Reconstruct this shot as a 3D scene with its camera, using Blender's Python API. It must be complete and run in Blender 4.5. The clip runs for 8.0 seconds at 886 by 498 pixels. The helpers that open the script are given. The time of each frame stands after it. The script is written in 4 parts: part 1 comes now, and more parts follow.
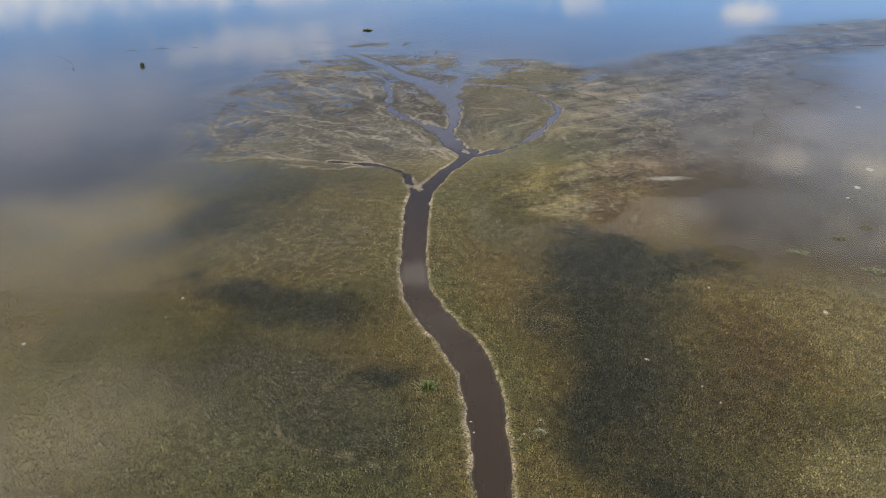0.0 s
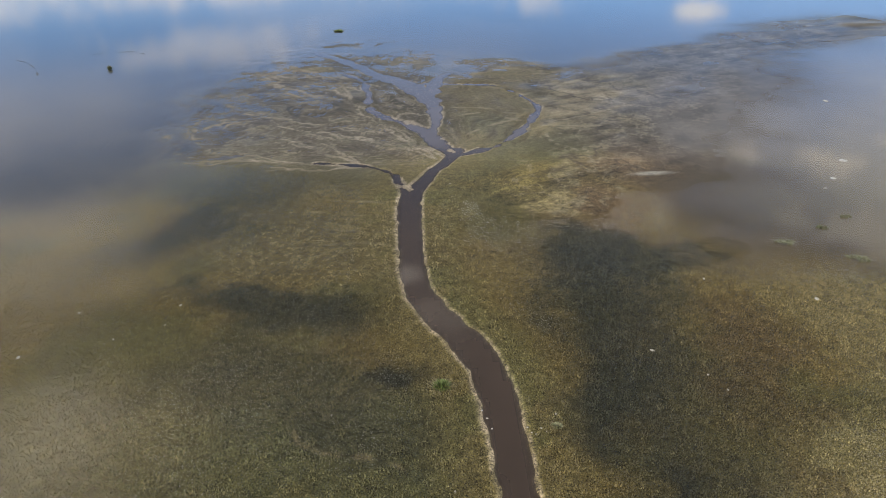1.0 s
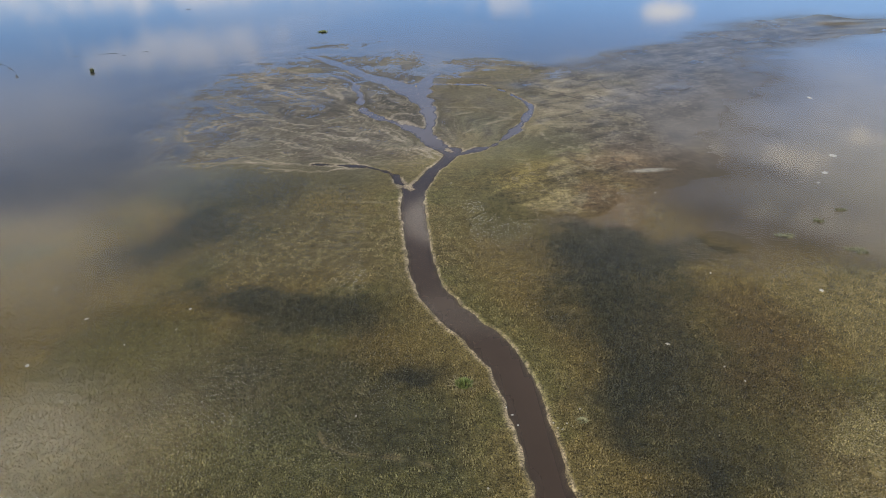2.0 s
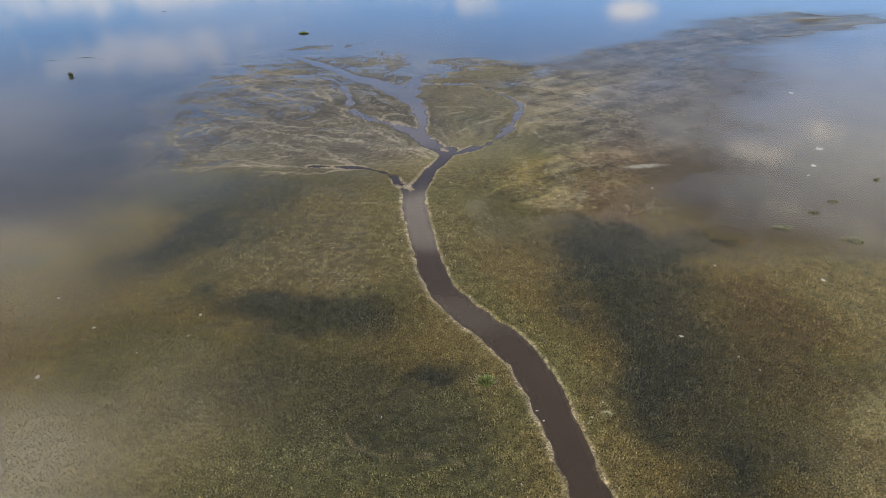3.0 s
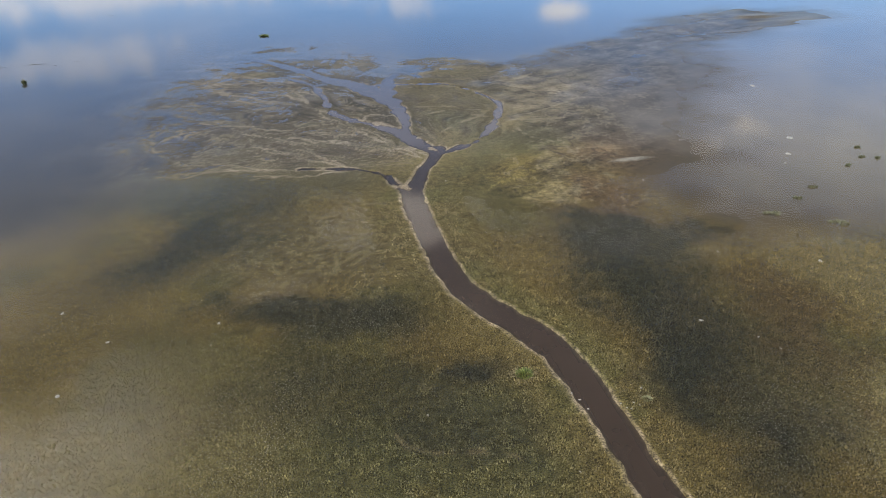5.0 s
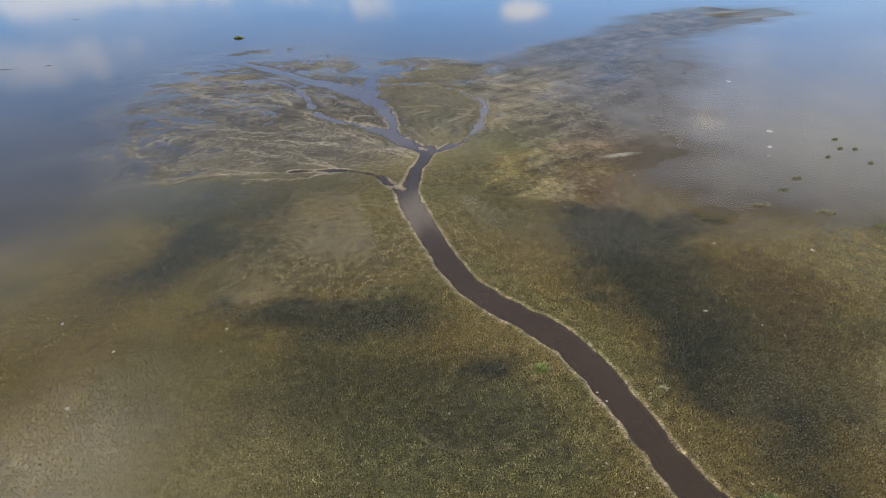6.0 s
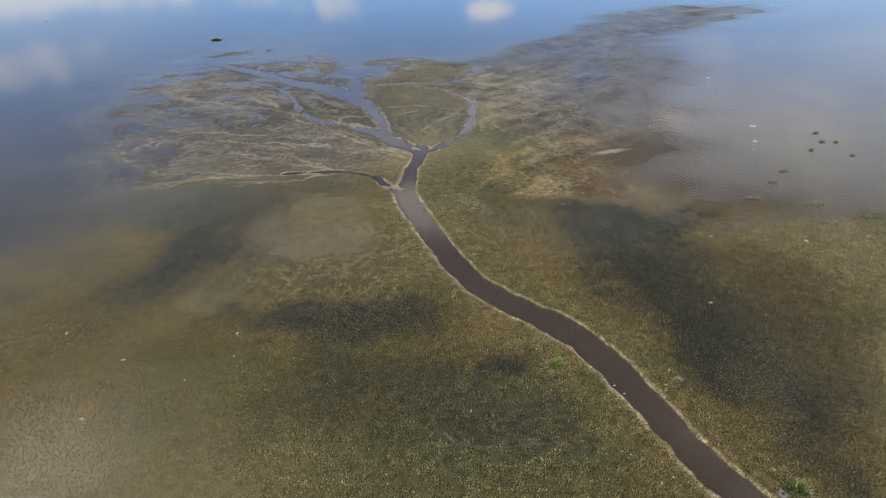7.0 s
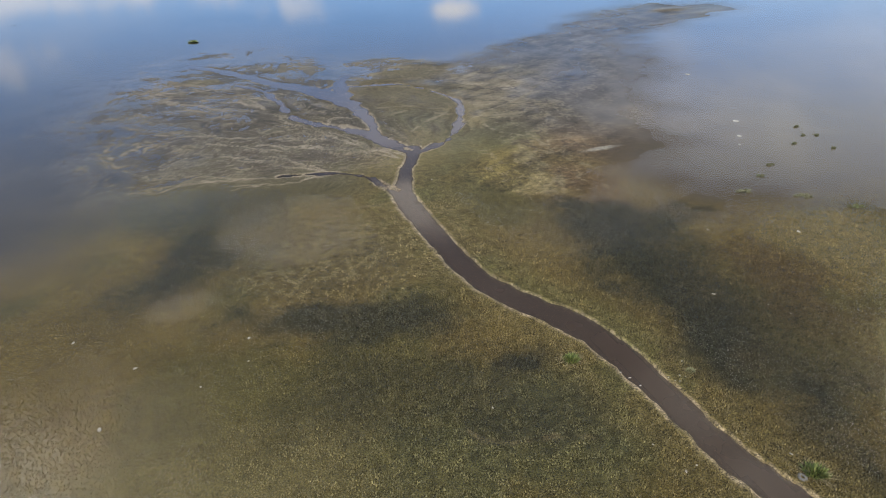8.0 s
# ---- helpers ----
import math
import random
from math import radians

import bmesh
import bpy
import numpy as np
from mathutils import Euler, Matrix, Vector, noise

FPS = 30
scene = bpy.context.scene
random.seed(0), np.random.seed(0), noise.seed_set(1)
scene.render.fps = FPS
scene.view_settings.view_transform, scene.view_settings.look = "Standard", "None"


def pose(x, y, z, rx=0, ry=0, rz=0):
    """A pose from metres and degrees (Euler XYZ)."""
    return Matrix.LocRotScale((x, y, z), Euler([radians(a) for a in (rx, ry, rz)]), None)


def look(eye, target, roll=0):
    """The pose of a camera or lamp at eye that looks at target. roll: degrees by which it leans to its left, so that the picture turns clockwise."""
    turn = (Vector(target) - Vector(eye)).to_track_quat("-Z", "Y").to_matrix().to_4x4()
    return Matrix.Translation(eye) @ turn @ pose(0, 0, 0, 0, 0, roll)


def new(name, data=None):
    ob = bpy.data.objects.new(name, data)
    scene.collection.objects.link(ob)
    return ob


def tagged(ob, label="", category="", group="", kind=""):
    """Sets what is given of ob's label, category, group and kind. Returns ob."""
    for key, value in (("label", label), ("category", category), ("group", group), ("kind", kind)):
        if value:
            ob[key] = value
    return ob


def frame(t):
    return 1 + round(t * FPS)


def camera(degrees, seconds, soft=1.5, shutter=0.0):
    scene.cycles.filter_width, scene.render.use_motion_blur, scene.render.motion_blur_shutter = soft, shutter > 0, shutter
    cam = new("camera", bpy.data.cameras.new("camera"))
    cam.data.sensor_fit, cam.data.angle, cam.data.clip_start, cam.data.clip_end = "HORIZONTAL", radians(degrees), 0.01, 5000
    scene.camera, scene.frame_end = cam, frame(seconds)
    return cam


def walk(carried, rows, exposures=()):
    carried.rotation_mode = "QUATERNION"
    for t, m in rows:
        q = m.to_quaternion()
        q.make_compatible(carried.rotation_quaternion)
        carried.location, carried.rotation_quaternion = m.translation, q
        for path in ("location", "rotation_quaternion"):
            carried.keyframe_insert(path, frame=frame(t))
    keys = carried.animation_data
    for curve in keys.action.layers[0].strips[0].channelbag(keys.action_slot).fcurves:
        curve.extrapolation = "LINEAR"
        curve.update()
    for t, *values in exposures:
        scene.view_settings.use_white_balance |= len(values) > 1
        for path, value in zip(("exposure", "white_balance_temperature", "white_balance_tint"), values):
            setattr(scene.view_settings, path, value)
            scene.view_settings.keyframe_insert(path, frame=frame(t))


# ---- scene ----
cam = camera(67.6, 8.0, soft=0.9)
PATH = [
    (0, (1.848, -0.071, 42.097), (1.779, 1.669, 41.113), -1.0),
    (0.5, (-0.138, -0.222, 42.092), (-0.156, 1.519, 41.107), -0.9),
    (1, (-2.418, -0.293, 42.12), (-2.378, 1.447, 41.135), -0.8),
    (1.5, (-4.485, -0.288, 42.009), (-4.407, 1.452, 41.025), -0.6),
    (3, (-11.03, 0.013, 41.924), (-10.832, 1.744, 40.941), -0.5),
    (3.5, (-12.99, 0.182, 41.83), (-12.755, 1.908, 40.848), -0.4),
    (4, (-15.302, 0.503, 41.661), (-15.026, 2.225, 40.68), -0.3),
    (4.5, (-17.349, 0.767, 41.572), (-17.031, 2.481, 40.593), -0.2),
    (6, (-23.684, 1.957, 41.374), (-23.226, 3.641, 40.397), -0.1),
    (6.5, (-25.782, 2.411, 41.363), (-25.281, 4.082, 40.386), 0.0),
    (7, (-27.766, 2.937, 41.361), (-27.224, 4.596, 40.384), -0.0),
    (7.5, (-29.768, 3.461, 41.435), (-29.185, 5.106, 40.458), 0.0),
    (8, (-31.802, 4.009, 41.481), (-31.178, 5.639, 40.503), -0.0),
]
walk(cam, [(t, look(eye, target, roll)) for t, eye, target, roll in PATH], exposures=[(0, 0.36), (8, 0.36)])

# ---------------------------------------------------------------- light and sky
SUN_AZ, SUN_EL = 205.0, 42.0          # degrees clockwise from +y, and above the horizon: behind the camera


def make_world():
    world = bpy.data.worlds.new("sky")
    scene.world = world
    world.use_nodes = True
    nt = world.node_tree
    nt.nodes.clear()
    N = lambda kind, **kw: node(nt, kind, **kw)
    out = N("ShaderNodeOutputWorld")
    back = N("ShaderNodeBackground")
    sky = N("ShaderNodeTexSky")
    sky.sky_type, sky.sun_disc = "NISHITA", False
    sky.sun_elevation, sky.sun_rotation = radians(SUN_EL), radians(SUN_AZ)
    sky.air_density, sky.dust_density, sky.ozone_density = 1.0, 0.6, 2.5
    co = N("ShaderNodeTexCoord")
    sep = N("ShaderNodeSeparateXYZ")
    nt.links.new(co.outputs["Generated"], sep.inputs[0])
    x, y, z = sep.outputs

    def m(op, a, b=None, c=None):
        n = N("ShaderNodeMath", operation=op)
        for i, v in enumerate((a, b, c)):
            if v is None:
                continue
            if isinstance(v, (int, float)):
                n.inputs[i].default_value = v
            else:
                nt.links.new(v, n.inputs[i])
        return n.outputs[0]

    up = m("MAXIMUM", z, 0.0)
    flat = m("ADD", up, 0.10)
    comb = N("ShaderNodeCombineXYZ")
    nt.links.new(m("DIVIDE", x, flat), comb.inputs[0])
    nt.links.new(m("DIVIDE", y, flat), comb.inputs[1])
    n1 = N("ShaderNodeTexNoise")
    n1.inputs["Scale"].default_value, n1.inputs["Detail"].default_value, n1.inputs["Roughness"].default_value = 0.55, 6.0, 0.55
    n1.inputs["Distortion"].default_value = 0.4
    nt.links.new(comb.outputs[0], n1.inputs["Vector"])
    n2 = N("ShaderNodeTexNoise")
    n2.inputs["Scale"].default_value, n2.inputs["Detail"].default_value = 7.0, 5.0
    nt.links.new(co.outputs["Generated"], n2.inputs["Vector"])
    wob = m("MULTIPLY_ADD", n2.outputs["Fac"], 1.6, -0.8)
    n3 = N("ShaderNodeTexNoise")
    n3.inputs["Scale"].default_value, n3.inputs["Detail"].default_value, n3.inputs["Roughness"].default_value = 26.0, 5.0, 0.6
    nt.links.new(co.outputs["Generated"], n3.inputs["Vector"])
    torn = m("MULTIPLY_ADD", n3.outputs["Fac"], 3.2, -1.6)
    az = m("MULTIPLY", m("ARCTAN2", x, y), 180 / math.pi)
    el = m("MULTIPLY", m("ARCSINE", z), 180 / math.pi)
    # wide thin veil from the noise, everywhere in the sky
    total = m("MULTIPLY", m("SMOOTH_MIN", m("MAXIMUM", m("MULTIPLY_ADD", n1.outputs["Fac"], 3.0, -1.45), 0.0), 1.0, 0.2), VEIL)
    # single cloud banks: azimuth, elevation, half-width, half-height, thickness, softness of the rim
    for a, e, wa, we, amount, rim in CLOUDS:
        da = m("DIVIDE", m("SUBTRACT", az, a), wa)
        de = m("DIVIDE", m("SUBTRACT", el, e), we)
        d = m("SQRT", m("ADD", m("MULTIPLY", da, da), m("MULTIPLY", de, de)))
        d = m("ADD", d, m("MULTIPLY", torn if we < 2 else wob, min(1.0, rim * 1.4)))
        s = N("ShaderNodeMapRange", interpolation_type="SMOOTHSTEP")
        nt.links.new(d, s.inputs["Value"])
        s.inputs["From Min"].default_value, s.inputs["From Max"].default_value = 0.8 + rim, 0.8 - rim
        s.inputs["To Min"].default_value, s.inputs["To Max"].default_value = 0.0, amount
        total = m("MAXIMUM", total, s.outputs["Result"])
    clear = m("SUBTRACT", 1.0, m("MINIMUM", total, 1.0))
    tone = N("ShaderNodeMixRGB", blend_type="MULTIPLY")
    tone.inputs[0].default_value = 1.0
    nt.links.new(sky.outputs[0], tone.inputs[1])
    lift = N("ShaderNodeMapRange", interpolation_type="SMOOTHSTEP")
    nt.links.new(el, lift.inputs["Value"])
    lift.inputs["From Min"].default_value, lift.inputs["From Max"].default_value = 9.0, 30.0
    tint = N("ShaderNodeMixRGB")
    nt.links.new(lift.outputs["Result"], tint.inputs[0])
    tint.inputs[1].default_value, tint.inputs[2].default_value = (*LOW_SKY, 1), (*HIGH_SKY, 1)
    nt.links.new(tint.outputs[0], tone.inputs[2])
    def scaled(colour, factor):
        n = N("ShaderNodeVectorMath", operation="SCALE")
        if isinstance(colour, tuple):
            n.inputs[0].default_value = colour
        else:
            nt.links.new(colour, n.inputs[0])
        nt.links.new(factor, n.inputs["Scale"])
        return n.outputs[0]

    mix = N("ShaderNodeVectorMath", operation="ADD")
    nt.links.new(scaled(tone.outputs[0], clear), mix.inputs[0])
    nt.links.new(scaled(CLOUD_LIGHT, total), mix.inputs[1])
    nt.links.new(mix.outputs[0], back.inputs[0])
    back.inputs[1].default_value = 0.12
    nt.links.new(back.outputs[0], out.inputs[0])


def node(nt, kind, **kw):
    n = nt.nodes.new(kind)
    for key, value in kw.items():
        setattr(n, key, value)
    return n


VEIL = 0.45
LOW_SKY, HIGH_SKY = (0.94, 1.13, 1.46), (0.86, 0.90, 0.90)
CLOUD_LIGHT = (11.9, 11.2, 10.7)
CLOUDS = [
    (21.6, 9.4, 2.2, 0.7, 0.9, 0.5),
    (8.8, 8.9, 3.0, 0.9, 0.5, 0.7),
    (-14.0, 7.6, 20.0, 1.2, 0.6, 0.7),
    (25.0, 17.5, 14.0, 4.0, 0.45, 0.7),
    (-16.5, 11.6, 8.0, 1.5, 0.45, 0.6),
    (-34.0, 7.0, 9.0, 1.6, 0.6, 0.7),
    (-34.0, 15.0, 12.0, 4.0, 0.35, 0.7),
    (42.0, 18.0, 19.0, 6.5, 0.42, 0.7),
    (57.0, 11.0, 14.0, 5.0, 0.28, 0.7),
    (26.5, 19.6, 2.5, 1.3, 1.0, 0.6),
    (33.5, 19.3, 3.0, 1.2, 1.0, 0.6),
    (37.8, 17.2, 2.2, 1.0, 1.0, 0.6),
    (6.5, 27.0, 8.5, 3.2, 1.35, 0.12),
    (17.0, 25.6, 7.0, 2.6, 1.2, 0.2),
    (-4.5, 31.6, 4.5, 1.2, 1.35, 0.15),
    (5.0, 35.2, 13.0, 1.9, 0.75, 0.35),
    (27.0, 27.0, 12.0, 1.8, 0.8, 0.5),
    (40.0, 24.0, 8.0, 1.8, 0.75, 0.5),
    (-36.0, 27.0, 14.0, 5.5, 0.85, 0.7),
    # side banks made overbright, standing in for a polarizer's uneven glare on the water
    (-22.0, 37.0, 9.0, 3.5, 2.0, 0.7),
    (-32.0, 40.5, 25.0, 6.0, 3.8, 0.7),
    (56.0, 43.0, 6.0, 3.0, 1.3, 0.5),
    (50.0, 38.0, 8.0, 4.5, 1.4, 0.7),
    (64.0, 36.0, 8.0, 8.0, 2.2, 0.7),
]
make_world()
sun = new("sun", bpy.data.lights.new("sun", "SUN"))
sun.data.energy, sun.data.angle, sun.data.color = 2.7, radians(2.0), (1.0, 0.92, 0.79)
ca, sa = math.cos(radians(SUN_EL)), math.sin(radians(SUN_EL))
sun.matrix_world = look((ca * math.sin(radians(SUN_AZ)) * 90, ca * math.cos(radians(SUN_AZ)) * 90, sa * 90), (0, 0, 0))

# ---------------------------------------------------------------- number fields over the plan
RNG = np.random.default_rng(7)
LATTICE = RNG.random((256, 256)).astype(np.float32)


def value_noise(x, y, size, seed=0):
    """Smooth noise 0..1 with cells of that size."""
    u, v = x / size + seed * 17.31, y / size + seed * 9.77
    i, j = np.floor(u).astype(int), np.floor(v).astype(int)
    f, g = u - i, v - j
    f, g = f * f * (3 - 2 * f), g * g * (3 - 2 * g)
    a, b = LATTICE[i & 255, j & 255], LATTICE[(i + 1) & 255, j & 255]
    c, d = LATTICE[i & 255, (j + 1) & 255], LATTICE[(i + 1) & 255, (j + 1) & 255]
    return (a * (1 - f) + b * f) * (1 - g) + (c * (1 - f) + d * f) * g


def fbm(x, y, size, octaves=4, seed=0):
    total, amp, norm = 0, 1.0, 0.0
    for k in range(octaves):
        total = total + amp * value_noise(x, y, size / 2**k, seed + k)
        norm += amp
        amp *= 0.55
    return total / norm


def smooth(e0, e1, v):
    t = np.clip((v - e0) / (e1 - e0), 0, 1)
    return t * t * (3 - 2 * t)


def spline(points, step=1.5):
    """A smooth line through control points of any width."""
    p = np.array(points, float)
    p = np.vstack([2 * p[0] - p[1], p, 2 * p[-1] - p[-2]])
    out = []
    for k in range(1, len(p) - 2):
        n = max(2, int(np.hypot(*(p[k + 1] - p[k])[:2]) / step))
        for t in np.arange(n) / n:
            a, b, c, d = p[k - 1 : k + 3]
            out.append(0.5 * (2 * b + (c - a) * t + (2 * a - 5 * b + 4 * c - d) * t**2 + (3 * b - a - 3 * c + d) * t**3))
    return np.array(out + [p[-2]])


def line_field(x, y, line, reach):
    """Distance beyond the half-width of a line of (x, y, width), within reach; far off elsewhere. Negative inside."""
    whole = np.full(x.shape, 99.0, np.float32)
    w = line[:, 2].max() / 2 + reach
    box = np.nonzero((x > line[:, 0].min() - w) & (x < line[:, 0].max() + w) & (y > line[:, 1].min() - w) & (y < line[:, 1].max() + w))
    x, y = x[box], y[box]
    best = np.full(x.shape, 99.0, np.float32)
    for a, b in zip(line[:-1], line[1:]):
        w = max(a[2], b[2]) / 2 + reach
        near = (x > min(a[0], b[0]) - w) & (x < max(a[0], b[0]) + w) & (y > min(a[1], b[1]) - w) & (y < max(a[1], b[1]) + w)
        k = np.nonzero(near)
        if not len(k[0]):
            continue
        px, py = x[k] - a[0], y[k] - a[1]
        dx, dy = b[0] - a[0], b[1] - a[1]
        t = np.clip((px * dx + py * dy) / (dx * dx + dy * dy + 1e-9), 0, 1)
        d = np.hypot(px - t * dx, py - t * dy) - (a[2] + t * (b[2] - a[2])) / 2
        best[k] = np.minimum(best[k], d)
    whole[box] = best
    return whole


def inside(x, y, corners):
    """Signed distance to a closed outline, positive inside."""
    p = np.array(corners, float)
    best, odd = np.full(x.shape, 1e9), np.zeros(x.shape, bool)
    for a, b in zip(p, np.roll(p, -1, 0)):
        dx, dy = b - a
        t = np.clip(((x - a[0]) * dx + (y - a[1]) * dy) / (dx * dx + dy * dy), 0, 1)
        best = np.minimum(best, np.hypot(x - a[0] - t * dx, y - a[1] - t * dy))
        cross = (a[1] > y) != (b[1] > y)
        odd ^= cross & (x < a[0] + (y - a[1]) * dx / (dy if dy else 1e-9))
    return np.where(odd, best, -best)


def blob(x, y, cx, cy, rx, ry, turn=0.0, ragged=0.5, seed=0):
    """A soft patch with a ragged edge: 1 in the middle, 0 outside."""
    c, s = math.cos(radians(turn)), math.sin(radians(turn))
    u, v = ((x - cx) * c + (y - cy) * s) / rx, ((y - cy) * c - (x - cx) * s) / ry
    d = np.hypot(u, v) + ragged * (fbm(x, y, min(rx, ry) * 0.9, 4, seed) - 0.5) * 2
    return smooth(1.45, 0.35, d)


# the stream from the near end to the fork, then its branches: x, y, width
STREAM = spline([(-6, -90, 4.0), (4, -60, 3.8), (14, -32, 4.0), (12, -10, 3.8), (8.6, 6, 3.7), (7.4, 15, 3.7), (6.7, 22, 3.6), (5.5, 27.4, 3.4), (4.9, 30.1, 3.5), (4.45, 33.1, 3.2), (4.15, 36.4, 3.1), (4.0, 40.0, 3.25),
                 (3.8, 43.8, 3.55), (3.55, 47.2, 3.6), (2.8, 50.8, 3.75), (1.9, 53.3, 3.95), (0.5, 55.8, 3.75), (-1.1, 58.4, 3.6), (-2.3, 60.9, 3.6), (-3.6, 63.9, 3.3), (-4.3, 68.0, 3.25), (-4.8, 74.5, 3.25),
                 (-5.0, 80.8, 3.45), (-5.1, 86.5, 3.55), (-4.5, 91.6, 3.1), (-2.9, 95.8, 2.5), (-1.2, 100.2, 2.1), (1.3, 104.7, 2.3), (2.6, 108.6, 3.6)], 1.0)
BRANCHES = [
    [(3.2, 106.8, 1.6), (6.6, 108.6, 1.3), (9.2, 110.0, 1.2), (12.6, 114.2, 1.2), (15.6, 119.2, 1.3), (17.8, 123.6, 1.3), (19.8, 128.4, 1.4), (20.6, 131.6, 1.5),
     (20.2, 135.6, 1.3), (18.3, 141.1, 1.1), (16.4, 144.8, 0.9), (13.4, 148.9, 0.8), (8.3, 150.4, 0.9), (-1.9, 152.0, 1.4)],
    [(2.2, 108.0, 3.2), (0.2, 110.8, 3.6), (-1.7, 115.6, 3.2), (-4.9, 122.0, 2.6), (-8.7, 126.0, 2.0), (-11.0, 128.6, 1.9), (-14.0, 134.5, 1.5), (-15.2, 144.5, 1.0), (-17.5, 155.5, 0.8), (-22.0, 161.0, 0.8)],
    [(-1.6, 117.0, 1.6), (-0.9, 122.0, 1.8), (-0.9, 130.5, 3.0), (-1.6, 138.0, 4.4), (-4.2, 146.0, 5.2), (-8.0, 153.4, 4.8), (-14.6, 161.0, 3.2), (-22.6, 173.6, 2.8), (-31.5, 184.0, 3.0)],
    [(-2.2, 143.0, 4.0), (-0.4, 149.4, 3.0), (0.8, 156.0, 2.0), (3.4, 161.0, 1.2)],
    [(-5.8, 90.6, 1.3), (-6.9, 95.0, 1.0), (-7.9, 98.8, 1.1), (-9.6, 100.6, 0.9), (-12.9, 102.6, 0.7), (-16.5, 103.6, 0.4), (-21.1, 104.4, 0.3)],
]
BRANCHES = [spline(b, 1.2) for b in BRANCHES]
# land above the lake
SHORE = [(-160, 80), (-90, 80), (-60, 81), (-44, 84), (-45, 98), (-46, 110), (-46, 126), (-49, 143), (-45, 160), (-36, 186), (-26, 194), (-8, 186), (3, 176),
         (23, 170), (40, 168), (56, 178), (77, 194), (97, 205), (133, 222), (160, 205), (116, 186), (93, 184), (90, 163), (82, 142), (64, 121), (52, 108),
         (48, 95), (43, 86), (42, 80), (50, 72), (60, 64), (80, 57), (170, 40), (170, -60), (-160, -60)]


HEAD = (3.0, 105.0)      # where the fan of the delta spreads from


# pale sandy lips of the braids that fan out west over the low delta: the long ones, from the head outwards
FAN = [
    [(-12.4, 102.6), (-16.0, 105.7), (-20.7, 109.2), (-25.7, 114.4), (-31.8, 117.5)],
    [(-12.4, 102.1), (-19.7, 103.4), (-27.1, 105.4), (-35.0, 107.0)],
    [(-1.3, 105.2), (-2.6, 109.6), (-6.0, 111.0), (-10.8, 113.8), (-14.7, 116.0), (-22.0, 119.0)],
    [(-0.1, 106.4), (-3.9, 111.8), (-6.7, 114.6), (-11.5, 118.5), (-15.6, 120.8), (-24.0, 124.5)],
    [(-6.1, 110.2), (-11.8, 113.2), (-19.8, 116.9), (-27.9, 118.3)],
]
FAR_FAN = [
    [(-11.0, 128.4), (-14.2, 130.8), (-17.5, 137.1), (-21.7, 146.1), (-27.3, 149.3), (-34.1, 157.5), (-39.4, 159.4)],
    [(-15.3, 134.7), (-19.9, 139.5), (-27.1, 144.9), (-34.8, 150.6)],
    [(-15.0, 144.9), (-19.9, 150.2), (-27.5, 153.9), (-36.7, 158.0)],
    [(-8.8, 127.3), (-7.5, 129.6), (-4.1, 129.7), (-1.6, 128.5)],
    [(-13.0, 150.0), (-21.0, 157.5), (-29.0, 164.0), (-36.0, 167.0)],
]


def make_rills():
    """The long braids, and shorter ones that leave them at a small angle and die out."""
    r, rills = random.Random(4), []
    for line in FAN + FAR_FAN:
        n = len(line)
        rills.append(spline([(x, y, 0.34 - 0.22 * k / n) for k, (x, y) in enumerate(line)], 1.0))
        if len(line) < 5 and line[0][0] > -10:
            continue
        for _ in range(7):
            k = r.randrange(0, n - 1)
            (x0, y0), (x1, y1) = line[k], line[k + 1]
            u = r.random()
            turn = math.atan2(y1 - y0, x1 - x0) + r.choice((-1, 1)) * r.uniform(0.08, 0.28)
            x0, y0 = x0 + u * (x1 - x0), y0 + u * (y1 - y0)
            pts, step = [], r.uniform(2.2, 3.6)
            for i in range(r.randint(4, 8)):
                pts.append((x0, y0, max(0.26 - 0.035 * i, 0.05) * r.uniform(0.7, 1.3)))
                turn += r.uniform(-0.2, 0.2)
                x0, y0 = x0 + step * math.cos(turn), y0 + step * math.sin(turn)
            rills.append(spline(pts, 1.0))
    return rills


